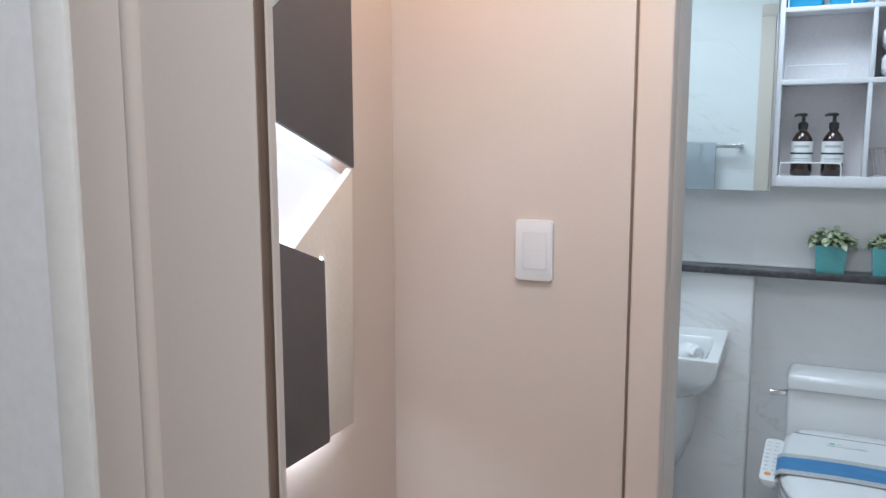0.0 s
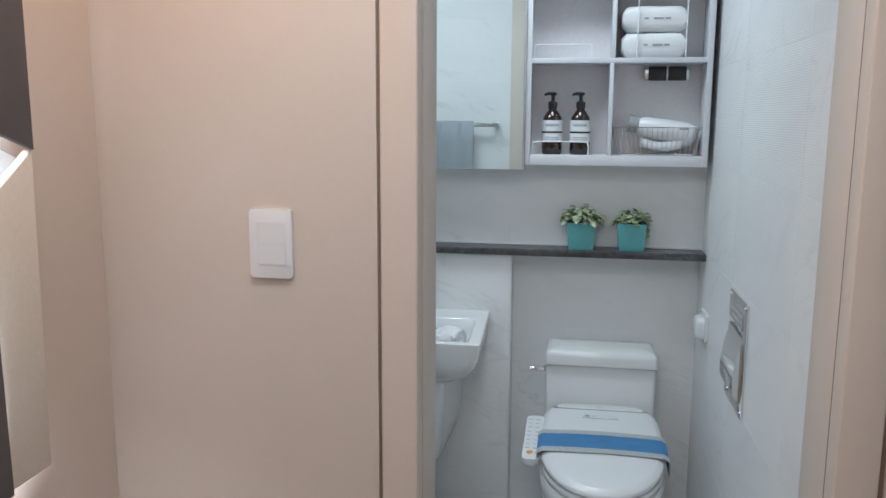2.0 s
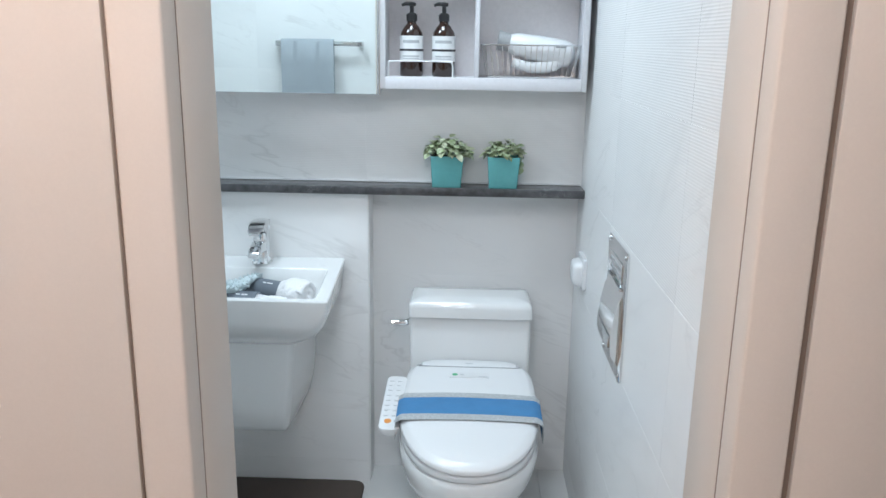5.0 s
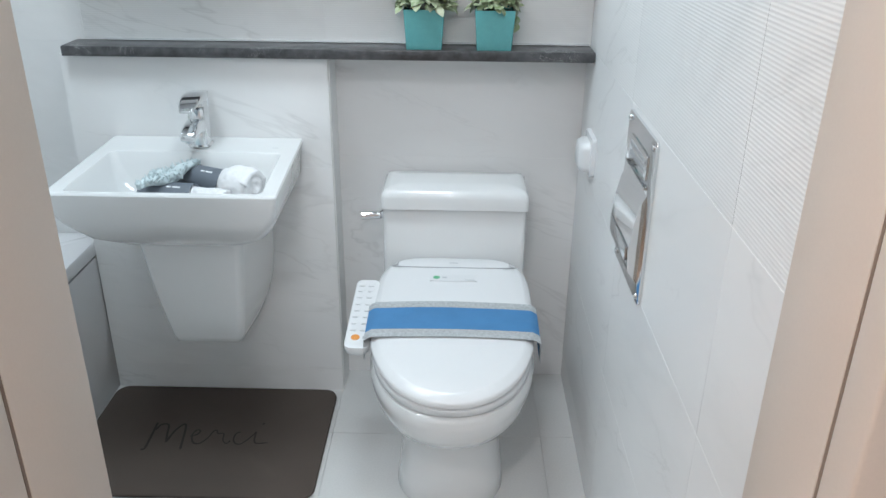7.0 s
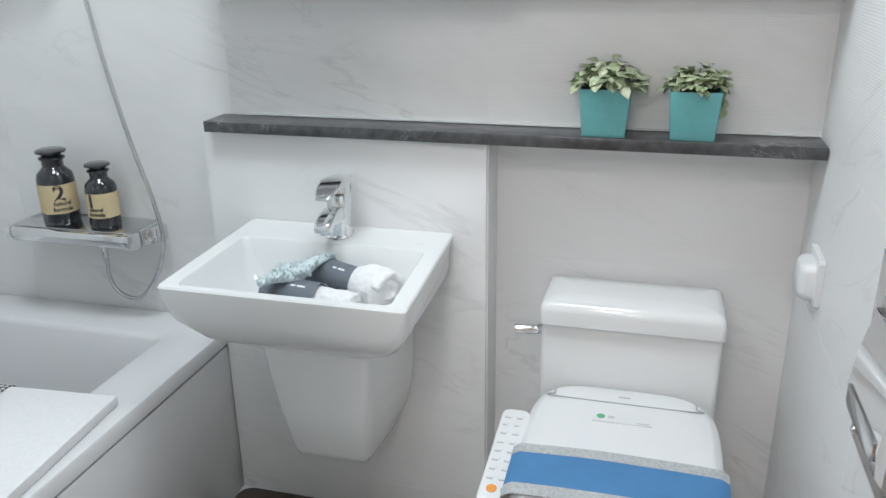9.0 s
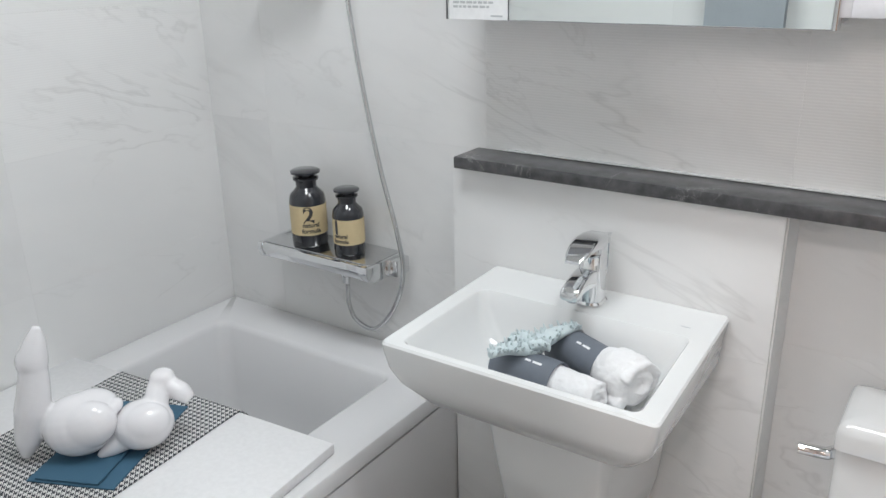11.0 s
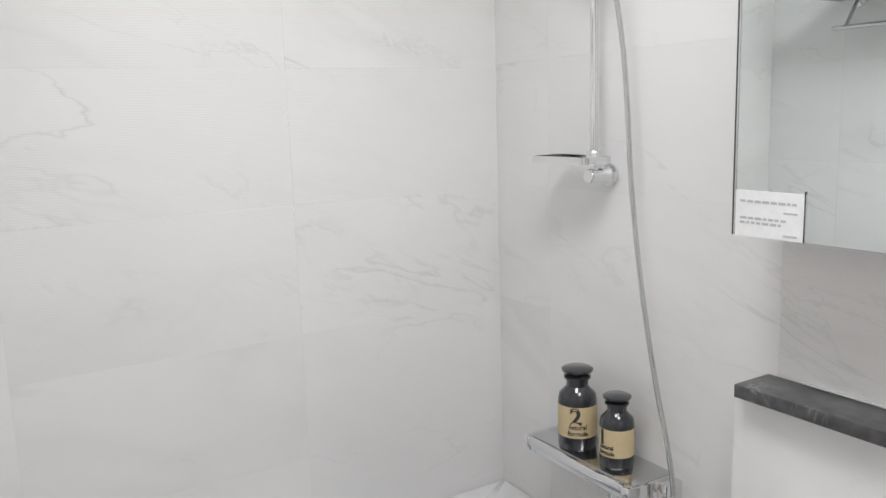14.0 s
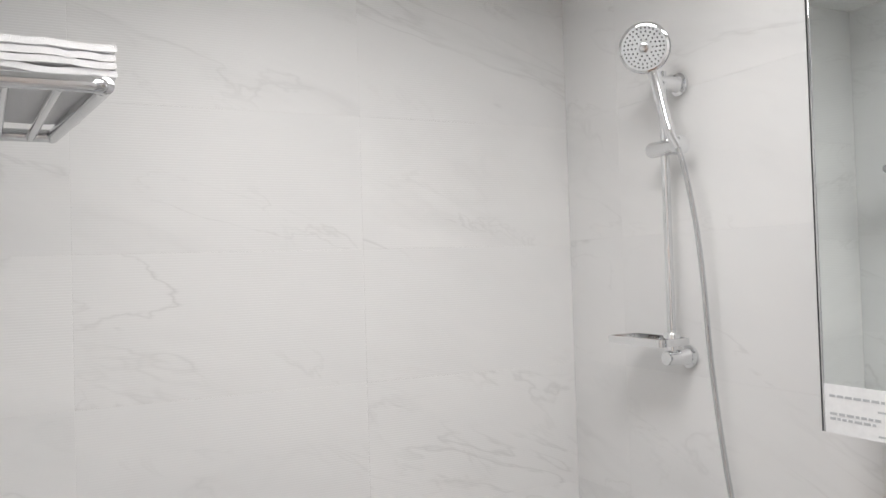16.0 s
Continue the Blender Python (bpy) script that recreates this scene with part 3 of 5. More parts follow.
def cloths():
    o = thing("houndstooth_runner", -1.121, 2.975, TOP, "black and white houndstooth cloth laid over the board", "table runner", rz=4.5)
    part("cloth", drape(bmesh.new(), -0.200, 0.190, -0.235, 0.295, 0.0008, 0.257, near=-0.186), HOUNDSTOOTH, o)
    o = thing("blue_napkin", -1.081, 3.001, TOP + 0.0045, "folded teal blue cloth napkin under the figurines", "napkin", rz=24)
    b = bmesh.new()
    drape(b, -0.092, 0.095, -0.140, 0.165, 0.0, 9, seed=3)
    part("cloth", b, NAVY, o)
    b = bmesh.new()
    drape(b, -0.075, 0.06, -0.136, -0.01, 0.005, 9, 10, 12, seed=5)
    part("fold", b, NAVY, o)


cloths()


def blob(bm, c, r, rot=(0, 0, 0), n=24):
    m = Matrix.LocRotScale(c, Euler([radians(a) for a in rot]), r)
    bmesh.ops.create_uvsphere(bm, u_segments=n, v_segments=n // 2, radius=1, matrix=m)


def figurine(name, label, x, y, rz, k, pieces, z=0.0):
    """A glazed bird: overlapping rounded volumes melted into one skin."""
    b = bmesh.new()
    for kind, *a in pieces:
        if kind == "blob":
            blob(b, *a)
        else:
            tube(b, smooth_path(a[0], 6), list(np.interp(np.linspace(0, 1, (len(a[0]) - 1) * 6 + 1), np.linspace(0, 1, len(a[1])), a[1])), 20)
    me = mesh_of(name, b, FIGURE_GLAZE, 180)
    ob = new(name, me)
    ob.matrix_world = pose(x, y, TOP + 0.010 + z, 0, 0, rz) @ Matrix.Scale(k, 4)
    mod = ob.modifiers.new("skin", "REMESH")
    mod.mode, mod.voxel_size, mod.use_smooth_shade = "VOXEL", 0.0032, True
    sm = ob.modifiers.new("soften", "SMOOTH")
    sm.iterations, sm.factor = 8, 0.5
    return tagged(ob, label, "figurine")


figurine("goose_figurine", "glossy white ceramic goose figurine with upright neck", -1.104, 2.944, 45, 1.0, [
    ("blob", (0.016, 0.0, 0.066), (0.074, 0.060, 0.066), (0, -12, 0)),
    ("blob", (0.036, -0.024, 0.076), (0.062, 0.040, 0.050), (0, -18, -6)),
    ("blob", (0.036, 0.012, 0.080), (0.062, 0.050, 0.052), (0, -18, 6)),
    ("blob", (0.085, 0.0, 0.098), (0.022, 0.022, 0.016), (0, -30, 0)),
    ("tube", [(-0.098, 0.0, 0.004), (-0.086, 0.0, 0.045), (-0.066, 0.0, 0.11), (-0.053, 0.0, 0.17), (-0.048, 0.0, 0.205)], [0.009, 0.027, 0.035, 0.030, 0.027]),
    ("blob", (-0.048, 0.0, 0.218), (0.031, 0.029, 0.036), (0, 8, 0)),
    ("tube", [(-0.044, 0, 0.228), (-0.034, 0, 0.262), (-0.027, 0, 0.290)], [0.029, 0.020, 0.008]),
])
figurine("gosling_figurine", "glossy white ceramic bird figurine with tucked head", -1.002, 3.041, 45, 1.07, [
    ("blob", (-0.002, 0.0, 0.048), (0.058, 0.050, 0.049), (0, -10, 0)),
    ("blob", (0.006, -0.016, 0.060), (0.046, 0.036, 0.038), (0, -15, 0)),
    ("tube", [(-0.03, -0.004, 0.032), (-0.066, -0.016, 0.012), (-0.088, -0.022, 0.001)], [0.028, 0.016, 0.006]),
    ("tube", [(0.020, 0.012, 0.07), (0.026, 0.036, 0.098), (0.036, 0.044, 0.114)], [0.024, 0.023, 0.021]),
    ("blob", (0.036, 0.046, 0.120), (0.025, 0.023, 0.019), (0, 0, 0)),
    ("tube", [(0.044, 0.040, 0.108), (0.070, 0.030, 0.092), (0.086, 0.024, 0.076)], [0.018, 0.020, 0.013]),
])


# ---- shower ----
def shower_shelf():
    o = thing("shower_mixer_shelf", -1.043, BW, 0.70, "chrome shower mixer with a flat glass shelf top", "shower mixer")
    prof = [(-0.002, 0.028), (-0.060, 0.020), (-0.112, 0.020), (-0.132, 0.030), (-0.140, 0.048), (-0.138, 0.064), (-0.128, 0.067), (-0.002, 0.067)]
    part("body", prism(bmesh.new(), prof, "x", -0.170, 0.165, 0.0015), CHROME, o)
    part("end_cap", prism(bmesh.new(), [(v * 1.03, 0.045 + (w - 0.045) * 1.06) for v, w in prof], "x", 0.165, 0.190, 0.003), CHROME, o)
    part("end_cap", prism(bmesh.new(), [(v * 1.02, 0.045 + (w - 0.045) * 1.04) for v, w in prof], "x", -0.186, -0.170, 0.003), CHROME, o)
    part("top_plate", bx((-0.168, -0.127, 0.0675), (0.188, -0.004, 0.0705), 0.001), STEEL, o, "smoky mirror shelf plate")
    part("wall_mount", bx((0.185, -0.055, 0.018), (0.215, -0.001, 0.062), 0.004), CHROME, o)
    part("hose_nut", lathe(bmesh.new(), [(0.0, -0.030), (0.010, -0.030), (0.011, -0.012), (0.013, -0.010), (0.013, 0.022), (0.0, 0.022)], 16, Matrix.Translation((0.045, -0.055, 0.0))), CHROME, o)


shower_shelf()


def apothecary(x, y, k, digit, label, rz):
    o = thing("apothecary_bottle", x, y, 0.7708, label, "bottle", rz=rz, group="bottles on the shower shelf")
    h = 0.205 * k
    r = 0.0485 * k
    prof = [(0.0, 0.0), (r * 0.94, 0.0), (r, 0.004), (r, 0.60 * h), (r * 0.93, 0.68 * h), (r * 0.66, 0.745 * h), (r * 0.56, 0.775 * h), (r * 0.58, 0.86 * h), (r * 0.70, 0.875 * h), (r * 0.70, 0.90 * h), (r * 0.55, 0.915 * h), (0.0, 0.915 * h)]
    part("glass", lathe(bmesh.new(), prof, 40), AMBER, o)
    part("stopper", lathe(bmesh.new(), [(0.0, 0.915 * h), (r * 0.50, 0.915 * h), (r * 0.56, 0.945 * h), (r * 0.80, 0.96 * h), (r * 0.82, 0.985 * h), (r * 0.70, 1.0 * h), (0.0, 1.005 * h)], 36), AMBER, o)
    rl = r + 0.0006
    part("label", loft(bmesh.new(), [[(rl * math.cos(a), rl * math.sin(a), z) for a in np.linspace(-math.pi * 1.12, math.pi * 0.30, 40)] for z in (0.17 * h, 0.56 * h)], False, False, False), LABEL, o, "tan paper label")
    m = Matrix.Translation((0, 0, 0.345 * h))
    part("numeral", text_mesh(digit, 0.060 * k, INK, Matrix.Rotation(radians(-14 if digit == "2" else -24), 4, "Z") @ m, wrap=rl + 0.0003, bold=0.0016), INK, o)
    part("lettering", text_mesh("natural\nformula", 0.0165 * k, INK, Matrix.Rotation(radians(-8), 4, "Z") @ Matrix.Translation((0, 0, 0.285 * h)), wrap=rl + 0.0003, bold=0.0004), INK, o)


apothecary(-1.096, 3.660, 0.965, "2", "large dark glass bottle with tan label on chrome shelf", 58)
apothecary(-0.962, 3.662, 0.815, "1", "small dark glass bottle with tan label on chrome shelf", 17)


def shower_set():
    o = thing("shower_set", -1.059, BW, 1.43, "chrome sliding shower rail with hand shower and hose", "shower")
    part("rail", tube(bmesh.new(), [(0, -0.055, -0.012), (0, -0.055, 0.640)], 0.0095, 20), CHROME, o)
    for z in (0.0, 0.615):
        b = lathe(bmesh.new(), [(0.0, 0.0), (0.024, 0.0), (0.026, 0.003), (0.026, 0.009), (0.019, 0.012), (0.017, 0.016), (0.017, 0.070), (0.015, 0.073), (0.0, 0.073)], 28, Matrix.Translation((0, -0.001, z)) @ Matrix.Rotation(radians(90), 4, "X"))
        part("bracket", b, CHROME, o)
    outline = lambda hx, hy, r, z: [(u, v, z) for u, v in rrect(-0.054, -0.078, hx, hy, r, 5)]
    rim = [outline(0.093, 0.046, 0.014, 0.030), outline(0.093, 0.046, 0.014, 0.046), outline(0.088, 0.041, 0.010, 0.046), outline(0.088, 0.041, 0.010, 0.030)]
    d = part("soap_dish", loft(bmesh.new(), [*rim, rim[0]], False, False), CHROME, o, "chrome soap dish frame")
    part("tray", prism(bmesh.new(), rrect(-0.054, -0.078, 0.0875, 0.0405, 0.009), "z", 0.032, 0.036), CLEAR, d, "clear dish bottom")
    part("dish_clamp", lathe(bmesh.new(), [(0.0, 0.026), (0.017, 0.026), (0.019, 0.030), (0.019, 0.054), (0.016, 0.058), (0.0, 0.058)], 24, Matrix.Translation((0, -0.055, 0))), CHROME, d)
    m = Matrix.Translation((-0.042, -0.060, 0.468)) @ Matrix.Rotation(radians(90), 4, "Y")
    part("slider", lathe(bmesh.new(), [(0.0, 0.0), (0.016, 0.001), (0.018, 0.006), (0.018, 0.080), (0.021, 0.084), (0.021, 0.104), (0.016, 0.108), (0.0, 0.108)], 24, m), CHROME, o)
    hp = [(0.090, -0.098, 0.452), (0.070, -0.106, 0.50), (0.056, -0.112, 0.565), (0.044, -0.116, 0.625)]
    part("handle", tube(bmesh.new(), smooth_path(hp, 6), list(np.linspace(0.0095, 0.014, 19)), 18), CHROME, o)
    face = Matrix.Translation((0.040, -0.135, 0.676)) @ Matrix.Rotation(radians(42), 4, "Z") @ Matrix.Rotation(radians(100), 4, "X")
    head = part("head", lathe(bmesh.new(), [(0.0, -0.026), (0.028, -0.024), (0.048, -0.010), (0.055, 0.0), (0.055, 0.008), (0.050, 0.011), (0.0, 0.011)], 40, face), CHROME, o)
    part("spray_face", lathe(bmesh.new(), [(0.0, 0.0112), (0.047, 0.0112), (0.048, 0.0135), (0.0, 0.0145)], 36, face), SPRAY, head, "grey spray face")
    part("spray_button", lathe(bmesh.new(), [(0.0, 0.0144), (0.010, 0.0144), (0.010, 0.018), (0.007, 0.019), (0.0, 0.019)], 20, face), STEEL, head)
    b = bmesh.new()
    for ring, cnt in ((0.018, 10), (0.026, 16), (0.034, 22), (0.042, 30)):
        for i in range(cnt):
            a = 2 * math.pi * i / cnt
            bmesh.ops.create_cone(b, cap_ends=True, segments=6, radius1=0.0021, radius2=0.0015, depth=0.003, matrix=face @ Matrix.Translation((ring * math.cos(a), ring * math.sin(a), 0.0148)))
    part("nozzles", b, BLACK, head, "dark rubber nozzles")
    hose = [(0.064, -0.055, -0.765), (0.065, -0.055, -0.82), (0.088, -0.055, -0.862), (0.150, -0.055, -0.872), (0.214, -0.053, -0.80), (0.246, -0.05, -0.70), (0.232, -0.05, -0.59), (0.199, -0.05, -0.47), (0.170, -0.052, -0.34), (0.142, -0.055, -0.18), (0.120, -0.058, 0.0), (0.111, -0.062, 0.165), (0.106, -0.072, 0.29), (0.098, -0.088, 0.40), (0.090, -0.098, 0.453)]
    pts = smooth_path(hose, 26)
    part("hose", tube(bmesh.new(), pts, [0.0056 + (0.0005 if i % 2 else -0.0003) for i in range(len(pts))], 10), STEEL, o, "ribbed metal hose", angle=60)


shower_set()


# ---- stone shelf and plants ----
def ledge():
    o = thing("stone_shelf", 0.055, 3.70, 1.0385, "black veined stone shelf along the back wall", "shelf")
    part("slab", bx((-0.677, -0.067, 0.0), (RW - 0.055 - 0.002, 0.034, 0.026), 0.0025), SHELF_STONE, o)
    part("sealant", bx((-0.60, 0.028, 0.0262), (RW - 0.06, 0.0345, 0.0300), 0.001), PLASTIC, o, "white sealant line")


ledge()


def leaf_mesh():
    b = bmesh.new()
    prof = [(0.0, 0.05), (0.12, 0.42), (0.30, 0.74), (0.50, 0.80), (0.72, 0.58), (0.90, 0.24), (1.0, 0.02)]
    rows = [[b.verts.new((s * w * 0.50, t, 0.22 * w * abs(s) * 0.5 - 0.28 * t * t)) for s in (-1, 0, 1)] for t, w in prof]
    for p, q in zip(rows, rows[1:]):
        for i in range(2):
            b.faces.new((p[i], p[i + 1], q[i + 1], q[i]))
    return mesh_of("leaf", b, LEAF, 180)


LEAF_MESH = leaf_mesh()


def potted_plant(x, size, spread, n, seed, label):
    rnd = random.Random(seed)
    o = thing("potted_plant", x, 3.688, 1.0647, label, "potted plant", group="plants on the stone shelf")
    h = 0.0505 * size
    pot = part("pot", loft(bmesh.new(), [[(u, v, z) for u, v in rrect(0, 0, w, w, r, 3)] for w, z, r in ((h * 0.86, 0.0, 0.003), (h * 0.88, 0.002, 0.004), (h, 0.097, 0.004), (h, 0.100, 0.004), (h - 0.004, 0.100, 0.003), (h - 0.005, 0.088, 0.003))]), TEAL, o, "teal glazed square pot")
    part("soil", bx((-h + 0.007, -h + 0.007, 0.085), (h - 0.007, h - 0.007, 0.0905)), SOIL, o)
    for i in range(n):
        a = rnd.uniform(0, 2 * math.pi)
        q = rnd.random() ** 0.5
        rad = spread * q
        z = 0.096 + 0.058 * size * (1 - 0.80 * q * q) * rnd.uniform(0.45, 1.1)
        lf = new("leaf", LEAF_MESH)
        lf.parent = o
        s = rnd.uniform(0.020, 0.032)
        lf.matrix_local = pose(rad * math.cos(a), min(rad * math.sin(a), 0.030), z, rnd.uniform(-35, 35), rnd.uniform(-25, 25), degrees_of(a) - 90 + rnd.uniform(-50, 50)) @ Matrix.Scale(s, 4)
    b = bmesh.new()
    for i in range(12):
        a = rnd.uniform(0, 2 * math.pi)
        tube(b, smooth_path([(0.01 * math.cos(a), 0.01 * math.sin(a), 0.088), (0.02 * math.cos(a), 0.02 * math.sin(a), 0.12), (0.04 * math.cos(a), 0.026 * math.sin(a), 0.138)], 3), 0.001, 5)
    part("stems", b, STEM, o)
    return o


def degrees_of(a):
    return a * 180 / math.pi


potted_plant(0.316, 1.03, 0.066, 165, 3, "variegated leafy plant in a square teal pot")
small = potted_plant(0.496, 1.01, 0.052, 105, 8, "small variegated plant with trailing leaf in teal pot")
for i, (lx, lz) in enumerate(((0.050, 0.105), (0.056, 0.085), (0.058, 0.066))):
    lf = new("leaf", LEAF_MESH)
    lf.parent = small
    lf.matrix_local = pose(lx, -0.02, lz, -70, 10 * i, -60 + 20 * i) @ Matrix.Scale(0.026, 4)


# ---- mirror cabinet and open cabinet ----
def mirror_cabinet():
    o = thing("mirror_cabinet", -0.248, BW, 1.355, "wall cabinet with a large frameless mirror door", "mirror cabinet")
    w, d = 0.352, 0.128
    part("body", bx((-w, -d, 0.006), (w, -0.001, 0.83), 0.001), CABINET, o)
    door = part("door", bx((-w, -d - 0.010, 0.0), (w, -d - 0.0005, 0.835), 0.001), CABINET, o)
    part("mirror", bx((-w + 0.0015, -d - 0.0135, 0.0015), (w - 0.0015, -d - 0.0102, 0.8335), 0.001, 1), MIRROR, door, "clear mirror glass")
    # solid black strip that draws the shadow line at the mirror's left edge
    part("edge_gap", bx((-w - 0.0080, -d - 0.0105, 0.0), (-w - 0.0045, -d + 0.02, 0.835)), BLACK, door, "black strip for the shadow gap beside the mirror")
    part("edge_trim", bx((-w - 0.004, -d - 0.012, 0.0), (-w - 0.0003, -d + 0.02, 0.835), 0.001), CHROME, door, "chrome edge strip")
    part("edge_trim", bx((w + 0.0003, -d - 0.0125, 0.0), (w + 0.006, -d + 0.02, 0.835), 0.001), CHROME, door, "chrome edge strip")
    s = thing("notice_sticker", -0.532, BW - d - 0.0137, 1.396, "white notice sticker with small print on the mirror", "sticker")
    part("paper", bx((-0.066, -0.0008, -0.040), (0.070, -0.0001, 0.040)), LABEL_WHITE, s)
    part("edge_line", bx((0.0675, -0.0012, -0.040), (0.0700, -0.0009, 0.044)), INK, s)
    rnd = random.Random(5)
    for row, (z, x1) in enumerate(((0.019, 0.050), (-0.010, 0.034), (-0.018, 0.022))):
        x = -0.056
        while x < x1:
            l = rnd.uniform(0.006, 0.014)
            part("print_bar", bx((x, -0.0013, z), (min(x + l, x1 + 0.004), -0.0009, z + 0.0042)), PALE_GREY, s)
            x += l + 0.003
    for z in (0.004, -0.034):
        part("print_bar", bx((0.030, -0.0013, z), (0.056, -0.0009, z + 0.003)), PALE_GREY, s)


mirror_cabinet()


def open_cabinet():
    o = thing("open_cabinet", 0.424, BW, 1.374, "white open wall cabinet divided into square compartments", "cabinet")
    x0, x1, d, H = -0.316, 0.312, 0.135, 0.815
    part("back_panel", bx((x0, -0.008, 0.0), (x1, -0.001, H)), CABINET_BACK, o, "lilac grey back panel")
    part("side_panel", bx((x0, -d, 0.0), (x0 + 0.018, -0.008, H), 0.001), CABINET, o)
    part("side_panel", bx((x1 - 0.018, -d, 0.0), (x1, -0.008, H), 0.001), CABINET, o)
    part("bottom_panel", bx((x0 + 0.018, -d - 0.001, 0.0), (x1 - 0.018, -0.008, 0.036), 0.001), CABINET, o)
    part("shelf_board", bx((x0 + 0.018, -d + 0.001, 0.353), (x1 - 0.018, -0.008, 0.371), 0.001), CABINET, o)
    part("shelf_board", bx((x0 + 0.018, -d + 0.001, 0.599), (x1 - 0.018, -0.008, 0.615), 0.001), CABINET, o)
    part("top_panel", bx((x0 + 0.018, -d, H - 0.018), (x1 - 0.018, -0.008, H), 0.001), CABINET, o)
    part("divider", bx((-0.029, -d + 0.002, 0.036), (-0.015, -0.008, 0.353), 0.001), CABINET, o)
    part("divider", bx((-0.026, -d + 0.002, 0.371), (-0.012, -0.008, 0.599), 0.001), CABINET, o)
    part("divider", bx((-0.026, -d + 0.002, 0.615), (-0.012, -0.008, H - 0.018), 0.001), CABINET, o)
    for z in (0.036, 0.371, 0.615):
        b = tube(bmesh.new(), smooth_path([(-0.290, -d + 0.014, z), (-0.290, -d + 0.014, z + 0.030), (-0.286, -d + 0.014, z + 0.042), (-0.274, -d + 0.014, z + 0.046), (-0.110, -d + 0.014, z + 0.046), (-0.098, -d + 0.014, z + 0.042), (-0.094, -d + 0.014, z + 0.030), (-0.094, -d + 0.014, z)], 5), 0.0022, 8)
        part("guard_rail", b, WIRE, o, "white wire guard rail")
    for x in (0.060, 0.222):
        part("guard_bar", tube(bmesh.new(), [(x, -d + 0.012, 0.371), (x, -d + 0.012, 0.599)], 0.0024, 8), WIRE, o, "upright white wire bar")
    sock = part("socket_plate", bx((0.095, -0.040, 0.300), (0.250, -0.008, 0.352), 0.003), STEEL, o, "steel socket strip under the shelf")
    for x in (0.108, 0.176):
        part("socket_cover", bx((x, -0.050, 0.297), (x + 0.062, -0.0405, 0.346), 0.003), BLACK, sock, "black socket cover")


open_cabinet()


def pump_bottle(x, y):
    o = thing("pump_bottle", x, y, 1.4102, "brown pump bottle with a white label in the cabinet", "bottle", group="pump bottles")
    part("body", lathe(bmesh.new(), [(0.0, 0.0), (0.030, 0.0), (0.033, 0.004), (0.033, 0.105), (0.030, 0.122), (0.020, 0.138), (0.013, 0.146), (0.013, 0.156), (0.0, 0.156)], 32), BROWN_GLASS, o)
    part("collar", lathe(bmesh.new(), [(0.0, 0.152), (0.0150, 0.152), (0.0155, 0.170), (0.011, 0.174), (0.006, 0.176), (0.006, 0.194), (0.0, 0.194)], 20), BLACK, o)
    b = bx((-0.010, -0.010, 0.193), (0.012, 0.010, 0.203), 0.003)
    tube(b, [(0.005, 0, 0.199), (-0.018, -0.004, 0.199), (-0.028, -0.006, 0.195)], [0.006, 0.005, 0.004], 10)
    part("pump_head", b, BLACK, o)
    for z0, z1, mt, nm in ((0.043, 0.112, LABEL_WHITE, "label"), (0.070, 0.076, INK, "label_line"), (0.092, 0.100, PALE_GREY, "label_print"), (0.054, 0.058, PALE_GREY, "label_print"), (0.048, 0.0505, PALE_GREY, "label_print")):
        r = 0.0336 + (0.0004 if nm != "label" else 0)
        w = 1.9 if nm != "label_print" else 0.75
        part(nm, loft(bmesh.new(), [[(r * math.sin(a), -r * math.cos(a), z) for a in np.linspace(-w, w, 22)] for z in (z0, z1)], False, False, False), mt, o)
    o.scale = (1.08, 1.08, 1.08)


pump_bottle(0.201, 3.668)
pump_bottle(0.300, 3.668)


def wire_basket():
    o = thing("wire_basket", 0.566, 3.668, 1.4104, "open chrome wire basket holding a hair dryer", "basket")
    t = rrect(0, 0, 0.152, 0.050, 0.015, 4)
    u = rrect(0, 0, 0.132, 0.042, 0.012, 4)
    part("rim", tube(bmesh.new(), [(x, y, 0.098) for x, y in t], 0.0022, 7, True), CHROME, o)
    part("base_ring", tube(bmesh.new(), [(x, y, 0.003) for x, y in u], 0.0020, 7, True), CHROME, o)
    for i in range(17):
        f = -1 + 2 * i / 16
        for s in (-1, 1):
            part("wire", tube(bmesh.new(), [(f * 0.140, s * 0.050, 0.098), (f * 0.124, s * 0.042, 0.003)], 0.0011, 5), CHROME, o)
    for i in range(4):
        y = -0.03 + 0.02 * i
        part("wire", tube(bmesh.new(), [(-0.150, y, 0.098), (-0.132, y, 0.003), (0.132, y, 0.003), (0.150, y, 0.098)], 0.0011, 5), CHROME, o)
    h = thing("hair_dryer", 0.596, 3.668, 1.497, "white hair dryer with a grey nozzle in the basket", "hair dryer")
    m = Matrix.Rotation(radians(101), 4, "Y") @ Matrix.Scale(1.12, 4)
    part("barrel", lathe(bmesh.new(), [(0.0, -0.085), (0.022, -0.085), (0.030, -0.070), (0.036, 0.0), (0.038, 0.06), (0.032, 0.085), (0.014, 0.096), (0.0, 0.098)], 28, m), PLASTIC, h)
    part("nozzle", lathe(bmesh.new(), [(0.0, -0.118), (0.028, -0.118), (0.024, -0.086), (0.0, -0.086)], 24, m), PLASTIC_GREY, h, "grey nozzle")
    hd = smooth_path([(0.055, -0.010, -0.012), (0.045, -0.018, -0.045), (-0.02, -0.024, -0.055), (-0.085, -0.024, -0.040)], 6)
    part("handle", tube(bmesh.new(), hd, list(np.linspace(0.021, 0.014, len(hd))), 16), PLASTIC, h)
    part("switch", bx((0.045, -0.040, 0.004), (0.075, -0.033, 0.014), 0.002), PLASTIC_GREY, h)


